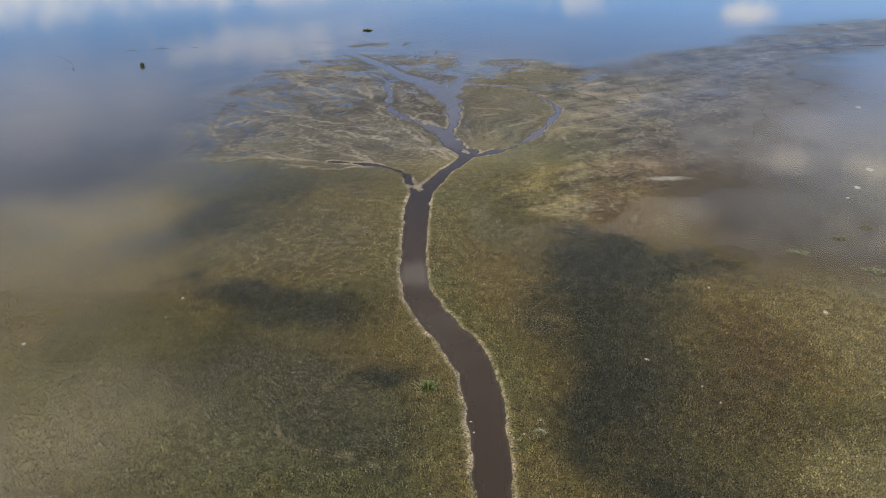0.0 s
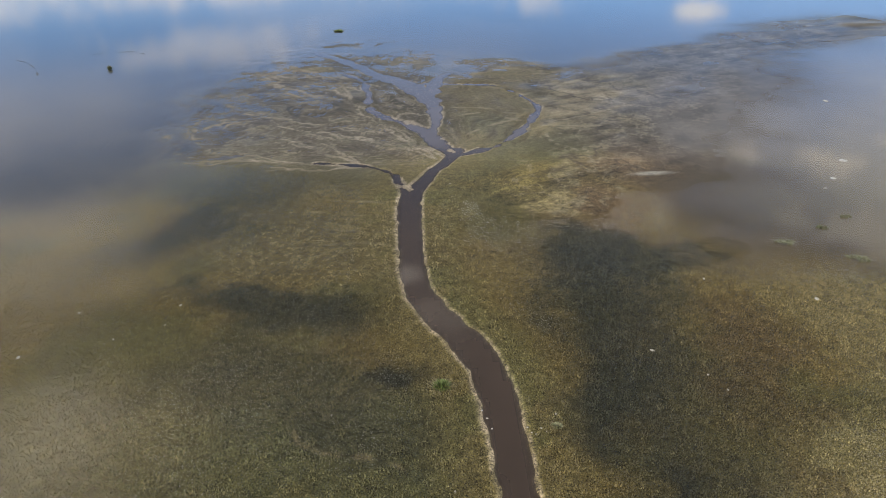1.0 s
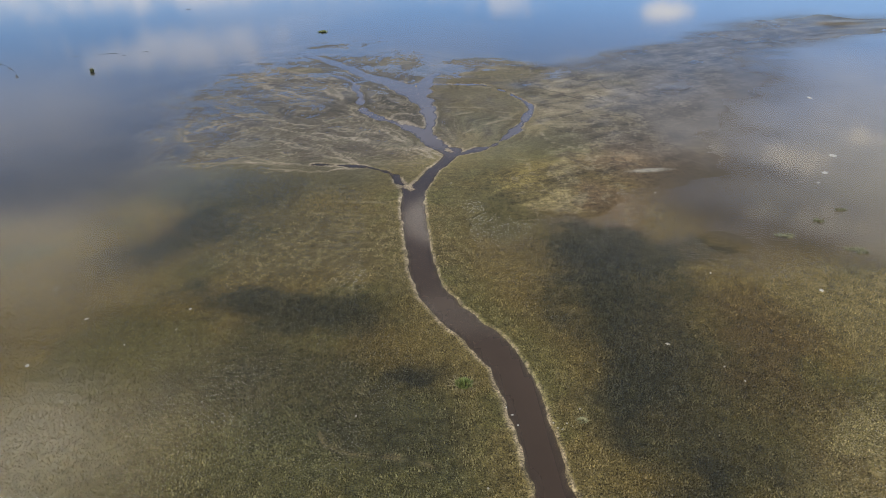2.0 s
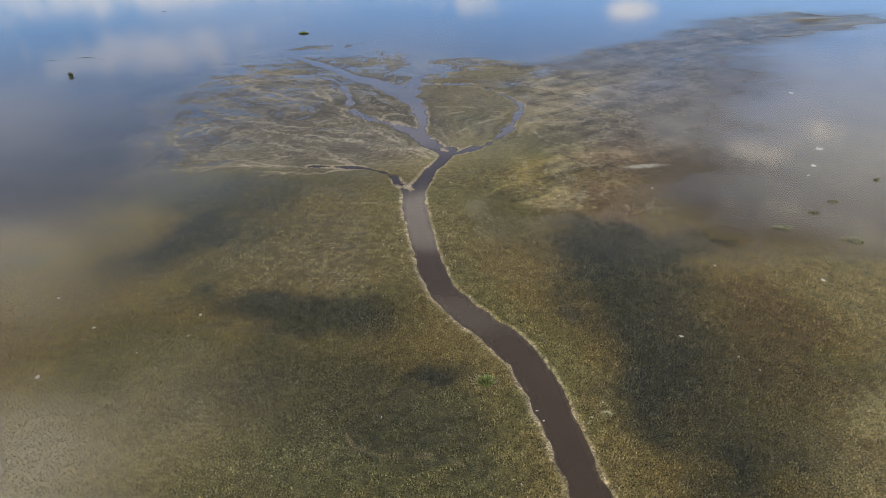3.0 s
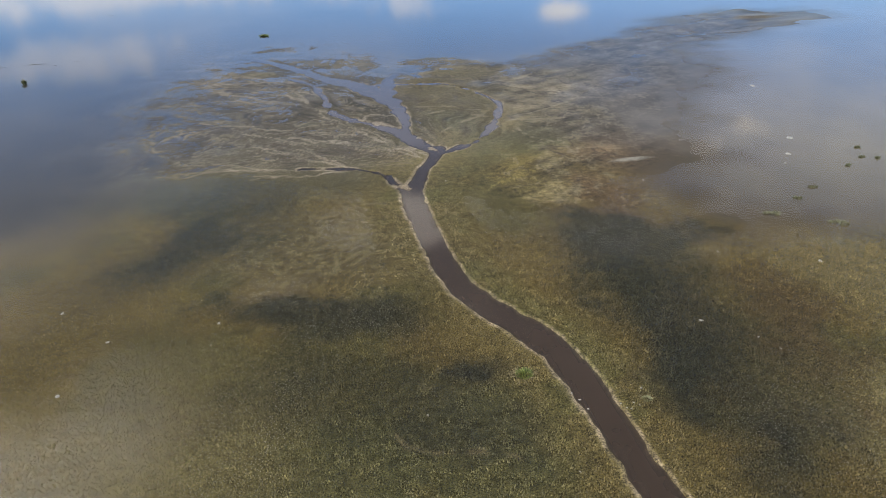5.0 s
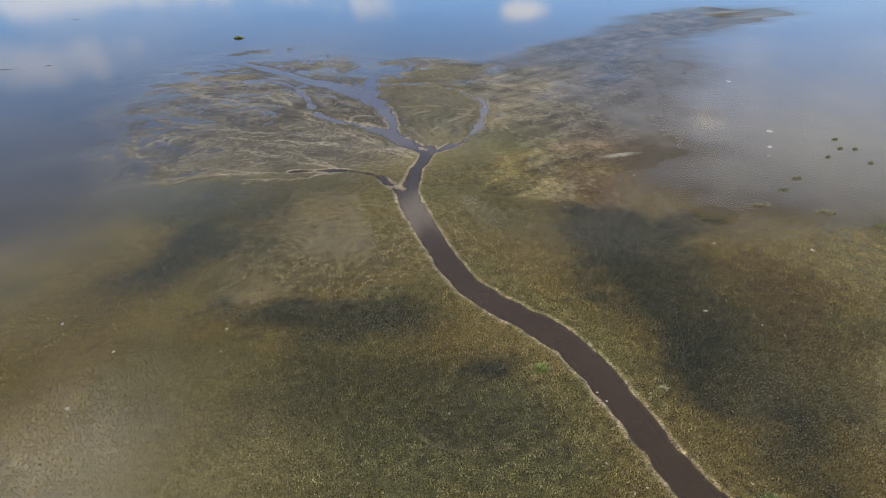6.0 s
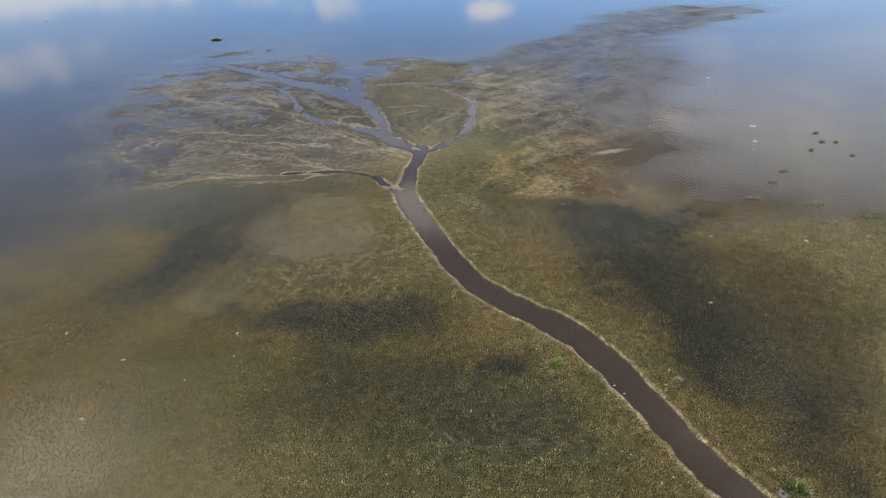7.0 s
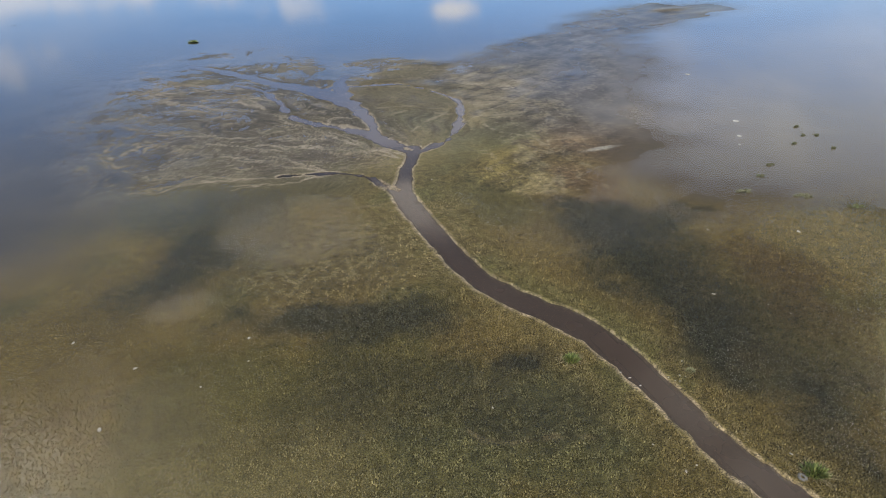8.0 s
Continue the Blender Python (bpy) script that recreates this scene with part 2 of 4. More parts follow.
RILLS = make_rills()
TRAILS = [spline(t, 1.0) for t in (
    [(-14.6, 42.6, 0.05), (-14.0, 41.0, 0.12), (-11.5, 39.8, 0.16), (-8.0, 39.2, 0.14), (-5.5, 38.2, 0.1), (-3.0, 35.6, 0.05)],
    [(-7.0, 75.5, 0.1), (-12, 76.4, 0.14), (-17, 76.2, 0.1), (-24, 77.5, 0.05)],
    [(-6.8, 83.5, 0.1), (-13, 84.5, 0.14), (-20, 86.0, 0.1), (-27, 86.0, 0.05)],
    [(-7.0, 79.0, 0.1), (-11, 79.6, 0.14), (-19, 80.6, 0.1)],
    [(-6.8, 87.5, 0.1), (-11, 88.8, 0.2), (-18, 90.0, 0.1)],
    [(11, 104, 0.1), (16, 102, 0.5), (19.5, 97, 1.2), (20.5, 91, 1.6), (19, 86, 2.2), (15.5, 83.5, 1.0)],
    [(27.3, 91.0, 0.5), (25.1, 95.0, 1.0), (24.2, 98.9, 1.5), (24.6, 104.2, 1.2), (23.4, 108.2, 0.9), (20.0, 112.6, 0.7), (19.6, 118.5, 0.3)],
    [(20, 123, 0.2), (28, 126, 0.4), (36, 131, 0.3), (44, 139, 0.2)],
    [(19, 119, 0.3), (25, 119.5, 0.4), (33, 121, 0.3)],
    [(5, 117, 0.1), (9, 121, 0.4), (14, 124.5, 0.6), (16, 126, 0.3)],
    [(4, 128, 0.1), (10, 130, 0.5), (16, 128.5, 0.3)],
    [(4.2, 148.2, 0.3), (13.3, 147.4, 0.5), (17.4, 142.2, 0.4), (19.2, 134.3, 0.3)],
    [(3.3, 133.4, 0.2), (10.2, 132.1, 0.5), (13.6, 125.8, 0.5), (16.4, 124.2, 0.4)],
    [(19.4, 121.3, 0.3), (28.3, 120.4, 0.4), (34.7, 122.1, 0.2)],
)]


def fields(x, y):
    """Height above the lake's level and the cover of the ground at places x, y."""
    warp = (fbm(x, y, 9, 4, 3) - 0.5) * 16
    d = inside(x + warp, y + (fbm(x, y, 12, 4, 8) - 0.5) * 16, SHORE)
    wiggle = (fbm(x, y, 1.6, 3, 5) - 0.5) * 1.0
    stream = line_field(x + 0.12, y, STREAM, 8) + 0.13 + wiggle * 0.7
    branch = np.full(x.shape, 99.0)
    for b in BRANCHES:
        branch = np.minimum(branch, line_field(x, y, b, 4))
    branch = branch + (fbm(x, y, 3.0, 4, 6) - 0.5) * 2.4
    rill, trail = np.full(x.shape, 99.0), np.full(x.shape, 99.0)
    rx, ry = x + (fbm(x, y, 2.6, 3, 130) - 0.5) * 2.4, y + (fbm(x, y, 3.2, 3, 131) - 0.5) * 3.0
    for b in RILLS:
        rill = np.minimum(rill, line_field(rx, ry, b, 2))
    for b in TRAILS:
        trail = np.minimum(trail, line_field(x, y, b, 2))
    trail = trail + wiggle * 0.5 + (fbm(x, y, 1.5, 3, 33) - 0.5) * 0.9 * smooth(80, 84, y) * smooth(9, 12, x)
    water = np.minimum(stream, branch)
    # fan of the delta: streaks that follow the flow
    ang, far = np.arctan2(y - HEAD[1], x - HEAD[0]), np.hypot(x - HEAD[0], y - HEAD[1])
    ang = ang + (fbm(x, y, 11, 3, 71) - 0.5) * 0.55
    streak = fbm(ang * 42, far * 0.20, 1.5, 4, 73)
    west = smooth(1.35, 1.75, np.where(ang < -2, ang + 2 * math.pi, ang)) * smooth(95, 108, y + 0.12 * x) * smooth(-30, -4, d) * smooth(3, 8, far)
    north = smooth(140, 162, y) * smooth(50, 20, x) * smooth(-25, 0, d)
    east = smooth(16, 24, x) * smooth(92, 104, y) * smooth(-10, 4, d)
    ue, ve = x * 0.88 + y * 0.47, y * 0.88 - x * 0.47
    comb = fbm(ue * 0.22, ve, 1.8, 4, 77)
    speck = smooth(1.15, 0.7, np.hypot((x + 7.5) / 7.5, (y - 141) / 10.5)) * smooth(0.3, 1.5, branch)
    clump = smooth(0.47, 0.56, fbm(x * 0.8 + 0.4 * y, y * 0.55, 1.9, 2, 79))
    h = 0.055 * np.tanh(d / 16) + np.minimum(d, 0) * 0.0035 + np.minimum(d + 40, 0) * 0.006
    h = np.maximum(h, -0.8)
    delta = smooth(95, 112, y) * smooth(0, 6, d)
    flat = blob(x, y, 80, 160, 24, 58, -38, 0.6, 95)
    h = h + (fbm(x, y, 5, 4, 11) - 0.5) * (0.014 + 0.10 * delta * (1 - 0.85 * flat)) + (fbm(x, y, 0.9, 2, 15) - 0.5) * (0.018 + 0.025 * delta)
    dry = blob(x, y, 16, 94, 13, 11, 20, 0.5, 19) * smooth(3, 8, x) * smooth(0.3, 2.0, stream)
    h = h - 0.062 * smooth(1, 7, np.minimum(stream, 20)) * smooth(98, 86, y - 12 * smooth(-4, -26, x)) * (1 - dry)
    h = h + (0.035 - 0.060 * smooth(26, 48, far)) * west + west * (streak - 0.50) * 0.13 + north * ((fbm(x * 0.45, y, 5, 4, 81) - 0.50) * 0.22 - 0.03) + east * (1 - 0.8 * flat) * (comb - 0.44) * 0.07
    h = h + speck * (0.10 * clump - 0.03)
    h = h + (-0.010 + (fbm(x, y, 3, 3, 94) - 0.5) * 0.04 + (fbm(x * 0.3, y, 8, 3, 99) - 0.5) * 0.07 - h) * 0.85 * flat
    shelf = smooth(27, 37, x) * smooth(64, 74, y) * smooth(185, 150, y)
    h = h + (0.0035 * np.clip(d, -12, 16) - 0.020 - h) * 0.92 * shelf * smooth(26, 12, d)
    # thin braids that part and join again along the flow, each with a pale raised lip
    lip, cut = np.zeros(x.shape), np.zeros(x.shape)
    for size, seed, gate in ((1.9, 101, 0.46), (1.2, 107, 0.50), (3.2, 113, 0.40)):
        ridge = np.abs(fbm(ang * 40, far * 0.17, size, 3, seed) - 0.5)
        on = smooth(gate - 0.05, gate + 0.05, fbm(x, y, 7, 2, seed + 1))
        cut = np.maximum(cut, smooth(0.020, 0.004, ridge) * on)
        lip = np.maximum(lip, np.exp(-((ridge - 0.034) / 0.016) ** 2) * on)
    mid = blob(x, y, 9, 129, 11, 19, -15, 0.4, 117)
    h = h + mid * (0.05 * (streak - 0.46) + 0.015)
    fan = np.clip(west + 0.8 * north * smooth(-4, 6, d) + speck + 0.35 * mid, 0, 1) * smooth(0.5, 2, branch)
    lip, cut = lip * fan, cut * fan
    h = h + 0.04 * lip - 0.12 * cut
    # low islands of the outer lobes
    isle = np.zeros(x.shape)
    for cx, cy, rx, ry, turn in ((-8, 174, 8, 7, -20), (20, 158, 8, 6, 10), (-28, 190, 7, 2.4, -5), (-28, 167, 9, 2.4, -12), (9, 143, 6, 4, 0), (13, 137, 6, 5, 0)):
        isle = np.maximum(isle, blob(x, y, cx, cy, rx, ry, turn, 0.5, 121))
    isle = isle * smooth(0.0, 0.8, branch)
    h = h + 0.05 * isle * (1 - mid)
    # open water between the outer lobes
    h = h - 0.09 * blob(x, y, 2.5, 166, 5, 13, -8, 0.5, 126) * north
    # banks and beds
    bank = np.exp(-((water - 0.25) / 0.4) ** 2) * np.where(stream < 3, 1.0, 0.35 + 0.65 * (fbm(x, y, 4, 3, 83) > 0.5))
    h = h + 0.07 * bank
    h = np.where(water < 0.25, np.minimum(h, -0.35 + 0.42 * smooth(-0.45, 0.25, water)), h)
    levee = np.exp(-((np.maximum(rill, 0)) / (0.11 + 0.11 * smooth(112, 140, y))) ** 2) * smooth(-6, 6, d) * (0.35 + 0.65 * smooth(0.36, 0.55, fbm(x, y, 5, 2, 85)))
    track = np.exp(-((np.maximum(trail, 0)) / 0.15) ** 2)
    h = h + 0.05 * levee + 0.03 * track * smooth(80, 84, y)
    # small bars in the mouth of the stream, and the silt bar on the east flat
    for cx, cy, rx, ry, turn in ((1.7, 109.0, 0.55, 1.3, 20), (-5.6, 93.9, 0.65, 1.6, 25), (-7.0, 94.2, 0.4, 1.0, 30), (1.1, 115.2, 1.2, 0.7, 0), (-4.6, 126.0, 2.3, 4.0, 30)):
        h = np.maximum(h, 0.16 * blob(x, y, cx, cy, rx, ry, turn, 0.8, 87) - 0.06 - 0.3 * (blob(x, y, cx, cy, rx * 1.6, ry * 1.6, turn, 0.4, 87) < 0.05))
    bar = blob(x, y, 33.4, 96.9, 3.4, 0.75, 4, 0.35, 89)
    h = h + 0.10 * bar
    return dict(h=h, d=d, stream=stream, branch=branch, water=water, bank=bank, levee=levee, delta=delta, streak=streak, west=west, comb=comb, east=east, flat=flat, dry=dry, lip=lip, cut=cut,
                speck=speck, clump=clump, bar=bar, isle=isle, track=track, north=north, shelf=shelf)


def cover(x, y, f):
    """Base colour of soil and low plants, with dark sky reflections of the marsh painted in."""
    def paint(col, rgb, k):
        k = np.clip(k, 0, 1)[..., None]
        return col * (1 - k) + np.array(rgb) * k
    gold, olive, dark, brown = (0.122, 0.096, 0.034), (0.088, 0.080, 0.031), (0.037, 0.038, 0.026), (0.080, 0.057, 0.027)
    sand, pale, mud, red = (0.30, 0.25, 0.17), (0.200, 0.178, 0.092), (0.085, 0.070, 0.060), (0.115, 0.074, 0.050)
    col = np.zeros(x.shape + (3,)) + np.array(gold)
    n = fbm(x, y, 14, 5, 21)
    n2 = fbm(x, y, 5, 4, 22)
    col = paint(col, olive, smooth(0.42, 0.62, n))
    P = lambda rgb, k, *b, **kw: paint(col, rgb, k * blob(x, y, *b, **kw))
    col = P((0.168, 0.150, 0.080), 0.75, -46, 42, 24, 14, 0, seed=31)
    col = P(gold, 0.8, -52, 70, 16, 10, 0, seed=32)
    col = P(pale, 0.8, 36, 35, 13, 7, 20, seed=33)
    col = P(pale, 0.5, 48, 52, 10, 14, 20, seed=34)
    # dark sedge, with the thin water's reflection of dark clear sky painted in
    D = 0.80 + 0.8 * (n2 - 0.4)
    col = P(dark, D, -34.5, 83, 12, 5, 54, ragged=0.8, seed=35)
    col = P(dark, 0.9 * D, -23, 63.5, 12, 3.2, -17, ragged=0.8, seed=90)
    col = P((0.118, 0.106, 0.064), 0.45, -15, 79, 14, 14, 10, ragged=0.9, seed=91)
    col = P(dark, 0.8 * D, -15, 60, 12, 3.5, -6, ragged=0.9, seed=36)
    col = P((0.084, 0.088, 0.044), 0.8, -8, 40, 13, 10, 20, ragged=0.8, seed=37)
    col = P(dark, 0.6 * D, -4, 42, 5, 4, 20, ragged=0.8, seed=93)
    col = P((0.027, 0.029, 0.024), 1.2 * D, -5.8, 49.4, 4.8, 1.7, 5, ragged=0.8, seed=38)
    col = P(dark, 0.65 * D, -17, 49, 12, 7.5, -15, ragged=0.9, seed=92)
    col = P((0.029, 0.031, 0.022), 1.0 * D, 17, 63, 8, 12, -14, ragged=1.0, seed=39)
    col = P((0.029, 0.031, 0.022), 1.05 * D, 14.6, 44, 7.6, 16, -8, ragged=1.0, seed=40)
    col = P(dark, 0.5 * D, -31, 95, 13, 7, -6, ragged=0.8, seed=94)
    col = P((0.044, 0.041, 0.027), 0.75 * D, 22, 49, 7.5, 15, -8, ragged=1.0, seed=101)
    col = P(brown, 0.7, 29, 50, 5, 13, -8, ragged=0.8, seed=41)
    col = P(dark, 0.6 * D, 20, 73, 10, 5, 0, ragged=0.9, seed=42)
    # delta: dry gold crown, reddish fringe, bare mud
    col = P(gold, 0.65, 34, 130, 15, 18, 10, seed=44)
    col = P(sand, 0.5, 37, 142, 14, 12, 25, ragged=0.9, seed=43)
    col = paint(col, (0.082, 0.073, 0.064), 0.2 * f["east"])
    col = P(red, 0.6, 33, 100, 10, 16, -20, seed=45)
    col = paint(col, (0.080, 0.071, 0.066), 0.9 * f["flat"])
    col = P(mud, 0.8, 100, 195, 40, 14, 20, seed=96)
    col = P(mud, 0.75, 49, 122, 15, 24, -25, ragged=0.8, seed=97)
    col = P(red, 0.55, 24, 86, 8, 7, 0, ragged=0.9, seed=47)
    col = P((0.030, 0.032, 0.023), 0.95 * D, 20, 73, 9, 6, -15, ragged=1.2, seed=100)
    col = P((0.27, 0.225, 0.125), 0.8, 15.5, 87, 4.0, 3.4, -15, ragged=1.0, seed=48)
    col = P((0.27, 0.225, 0.125), 0.75, 18.8, 96, 2.4, 6.5, -12, ragged=0.9, seed=98)
    col = P(gold, 0.7, 10, 96, 8, 12, 20, seed=49)
    col = P((0.112, 0.106, 0.050), 0.8, 9, 106, 5, 11, -35, ragged=0.8, seed=55)
    col = P((0.098, 0.092, 0.042), 0.7, 1, 90, 5, 9, 0, ragged=0.8, seed=56)
    col = P((0.092, 0.088, 0.050), 0.7, 11, 122, 5, 6, 0, ragged=0.8, seed=57)
    col = paint(col, (0.084, 0.078, 0.047), 0.8 * smooth(88, 98, y) * smooth(-4, -14, x))
    col = paint(col, (0.066, 0.058, 0.042), f["west"] * (0.45 + 0.5 * smooth(0.6, 0.42, n2)))
    k = 1 + (1.3 * (f["comb"] - 0.5) + 1.6 * (fbm(x, y, 4.5, 4, 29) - 0.5)) * np.clip(f["east"] + f["dry"], 0, 1)
    k = k + 1.3 * (f["streak"] - 0.5) * np.clip(f["isle"] + 0.7 * f["west"] + smooth(0, 4, x) * smooth(108, 114, y) * smooth(24, 18, x), 0, 1)
    col = col * np.clip(k, 0.4, 1.8)[..., None]
    col = paint(col, (0.045, 0.045, 0.035), f["speck"] * f["clump"] * 0.85)
    col = paint(col, (0.13, 0.108, 0.080), f["speck"] * (1 - f["clump"]) * 0.5)
    crease = 1 - np.abs(2 * fbm(x * 0.8 + 0.3 * y, y * 0.6, 5.0, 4, 28) - 1)
    col = paint(col, (0.045, 0.036, 0.030), smooth(0.94, 0.985, crease) * f["east"] * 0.7)
    # pale dry veins between the sods of the fringe
    vein = 1 - np.abs(2 * fbm(x, y, 3.2, 3, 25) - 1)
    zone = np.clip(blob(x, y, 20, 82, 12, 7, 0, seed=99) + f["east"] * 0.6 + f["dry"], 0, 1) * smooth(77, 82, y) * smooth(8, 12, x)
    col = paint(col, (0.24, 0.20, 0.13), smooth(0.93, 0.98, vein) * zone * 0.6)
    # green rim and pale worn edge along the stream
    s = f["stream"]
    col = paint(col, (0.132, 0.110, 0.048), 0.8 * smooth(6.5, 1.0, s + (n - 0.5) * 6) * smooth(0, 0.5, s))
    col = paint(col, (0.088, 0.092, 0.036), 0.5 * smooth(6, 1.0, s) * smooth(0.5, 0.65, fbm(x, y, 6, 3, 27)))
    east_bank = x > np.interp(y, STREAM[:, 1], STREAM[:, 0])
    crumb = 0.24 * (fbm(x, y, 0.9, 3, 54) - 0.5)
    edge = np.exp(-((f["water"] - 0.22 + crumb) / np.where(east_bank, 0.15, 0.26)) ** 2) * np.where(east_bank, 0.8, 1.0) * np.where(s < 3, 0.45 + 0.6 * (fbm(x, y, 1.1, 3, 51) > 0.48), 0.75 * smooth(0.4, 0.65, fbm(x, y, 4, 3, 52)))
    col = paint(col, (0.35, 0.290, 0.222), 0.85 * edge)
    col = paint(col, (0.27, 0.228, 0.175), 0.72 * f["levee"])
    col = paint(col, (0.125, 0.108, 0.052), 0.7 * f["isle"] * smooth(-0.01, 0.04, f["h"]))
    rim = np.exp(-((f["h"] - 0.035) / 0.022) ** 2) * f["west"] * smooth(0.35, 0.6, n2)
    col = paint(col, (0.19, 0.160, 0.122), 0.4 * rim)
    col = paint(col, (0.255, 0.210, 0.150), 0.5 * f["lip"] * smooth(0.25, 0.5, n2))
    col = paint(col, (0.080, 0.064, 0.052), 0.7 * f["cut"])
    col = paint(col, (0.22, 0.185, 0.115), 0.65 * f["track"] * smooth(0.35, 0.55, fbm(x, y, 2.5, 2, 53)))
    col = paint(col, (0.065, 0.047, 0.038), smooth(0.0, -0.4, f["water"]))
    col = paint(col, (0.24, 0.20, 0.15), smooth(-0.01, 0.03, f["h"]) * smooth(0.15, -0.2, f["water"]) * 0.85)
    col = paint(col, (0.082, 0.066, 0.048), 0.85 * f["shelf"] * smooth(20, 4, f["d"]))
    bed = smooth(2, -12, f["d"]) * (1 - f["shelf"])
    col = paint(col, (0.132, 0.106, 0.056), bed * 0.75)
    col = paint(col, (0.050, 0.046, 0.040), bed * 0.85 * smooth(80, 95, y))
    col = paint(col, (0.128, 0.110, 0.068), smooth(4, -26, f["d"]) * f["shelf"])
    col = paint(col, (0.40, 0.38, 0.33), f["bar"] * 0.8)
    # west bands once more: dark sky reflection painted over the bed colour
    col = P(dark, 0.35, -33.5, 83, 12, 7, 54, ragged=1.3, seed=35)
    col = P(dark, 0.35, -31, 96, 9, 6, 10, ragged=0.8, seed=94)
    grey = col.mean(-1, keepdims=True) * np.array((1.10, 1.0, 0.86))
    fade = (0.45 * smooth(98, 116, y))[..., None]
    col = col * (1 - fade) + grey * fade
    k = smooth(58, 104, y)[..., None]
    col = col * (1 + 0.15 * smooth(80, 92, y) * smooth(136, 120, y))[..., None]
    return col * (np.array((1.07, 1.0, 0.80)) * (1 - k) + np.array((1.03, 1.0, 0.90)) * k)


# ---------------------------------------------------------------- materials
def material(name):
    mat = bpy.data.materials.new(name)
    mat.use_nodes = True
    nt = mat.node_tree
    nt.nodes.clear()
    return mat, nt, nt.nodes.new("ShaderNodeOutputMaterial")


def noise_node(nt, coord, scale, detail=4.0, rough=0.55):
    n = nt.nodes.new("ShaderNodeTexNoise")
    n.inputs["Scale"].default_value, n.inputs["Detail"].default_value, n.inputs["Roughness"].default_value = scale, detail, rough
    nt.links.new(coord, n.inputs["Vector"])
    return n.outputs["Fac"]


def ramp(nt, fac, lo, hi, a, b):
    n = nt.nodes.new("ShaderNodeMapRange")
    for i, v in enumerate((lo, hi, a, b)):
        n.inputs[i + 1].default_value = v
    nt.links.new(fac, n.inputs[0])
    return n.outputs[0]


def mixrgb(nt, kind, fac, a, b):
    n = nt.nodes.new("ShaderNodeMixRGB")
    n.blend_type = kind
    for i, v in enumerate((fac, a, b)):
        if isinstance(v, (int, float)):
            n.inputs[i].default_value = v
        elif isinstance(v, tuple):
            n.inputs[i].default_value = (*v, 1)
        else:
            nt.links.new(v, n.inputs[i])
    return n.outputs[0]


def ground_material():
    mat, nt, out = material("marsh_soil")
    at = node(nt, "ShaderNodeAttribute", attribute_name="soil")
    pos = nt.nodes.new("ShaderNodeNewGeometry").outputs["Position"]
    fine, mid, big = noise_node(nt, pos, 6.5, 2, 0.7), noise_node(nt, pos, 1.1, 4), noise_node(nt, pos, 0.12, 4)
    dry = node(nt, "ShaderNodeAttribute", attribute_name="grain").outputs["Fac"]
    col = mixrgb(nt, "MULTIPLY", dry, at.outputs["Color"], ramp(nt, fine, 0.33, 0.67, 0.05, 1.95))
    col = mixrgb(nt, "MULTIPLY", dry, col, ramp(nt, mid, 0.32, 0.68, 0.55, 1.45))
    col = mixrgb(nt, "MULTIPLY", 1.0, col, ramp(nt, big, 0.3, 0.7, 0.85, 1.15))
    bsdf = nt.nodes.new("ShaderNodeBsdfPrincipled")
    bsdf.inputs["Roughness"].default_value, bsdf.inputs["Specular IOR Level"].default_value = 0.8, 0.25
    nt.links.new(col, bsdf.inputs["Base Color"])
    film = node(nt, "ShaderNodeAttribute", attribute_name="wet")
    nt.links.new(film.outputs["Fac"], bsdf.inputs["Coat Weight"])
    bsdf.inputs["Coat Roughness"].default_value, bsdf.inputs["Coat IOR"].default_value = 0.07, 1.33
    bump = nt.nodes.new("ShaderNodeBump")
    bump.inputs["Strength"].default_value, bump.inputs["Distance"].default_value = 0.6, 0.08
    nt.links.new(fine, bump.inputs["Height"])
    nt.links.new(dry, bump.inputs["Strength"])
    nt.links.new(bump.outputs[0], bsdf.inputs["Normal"])
    nt.links.new(bsdf.outputs[0], out.inputs[0])
    return mat


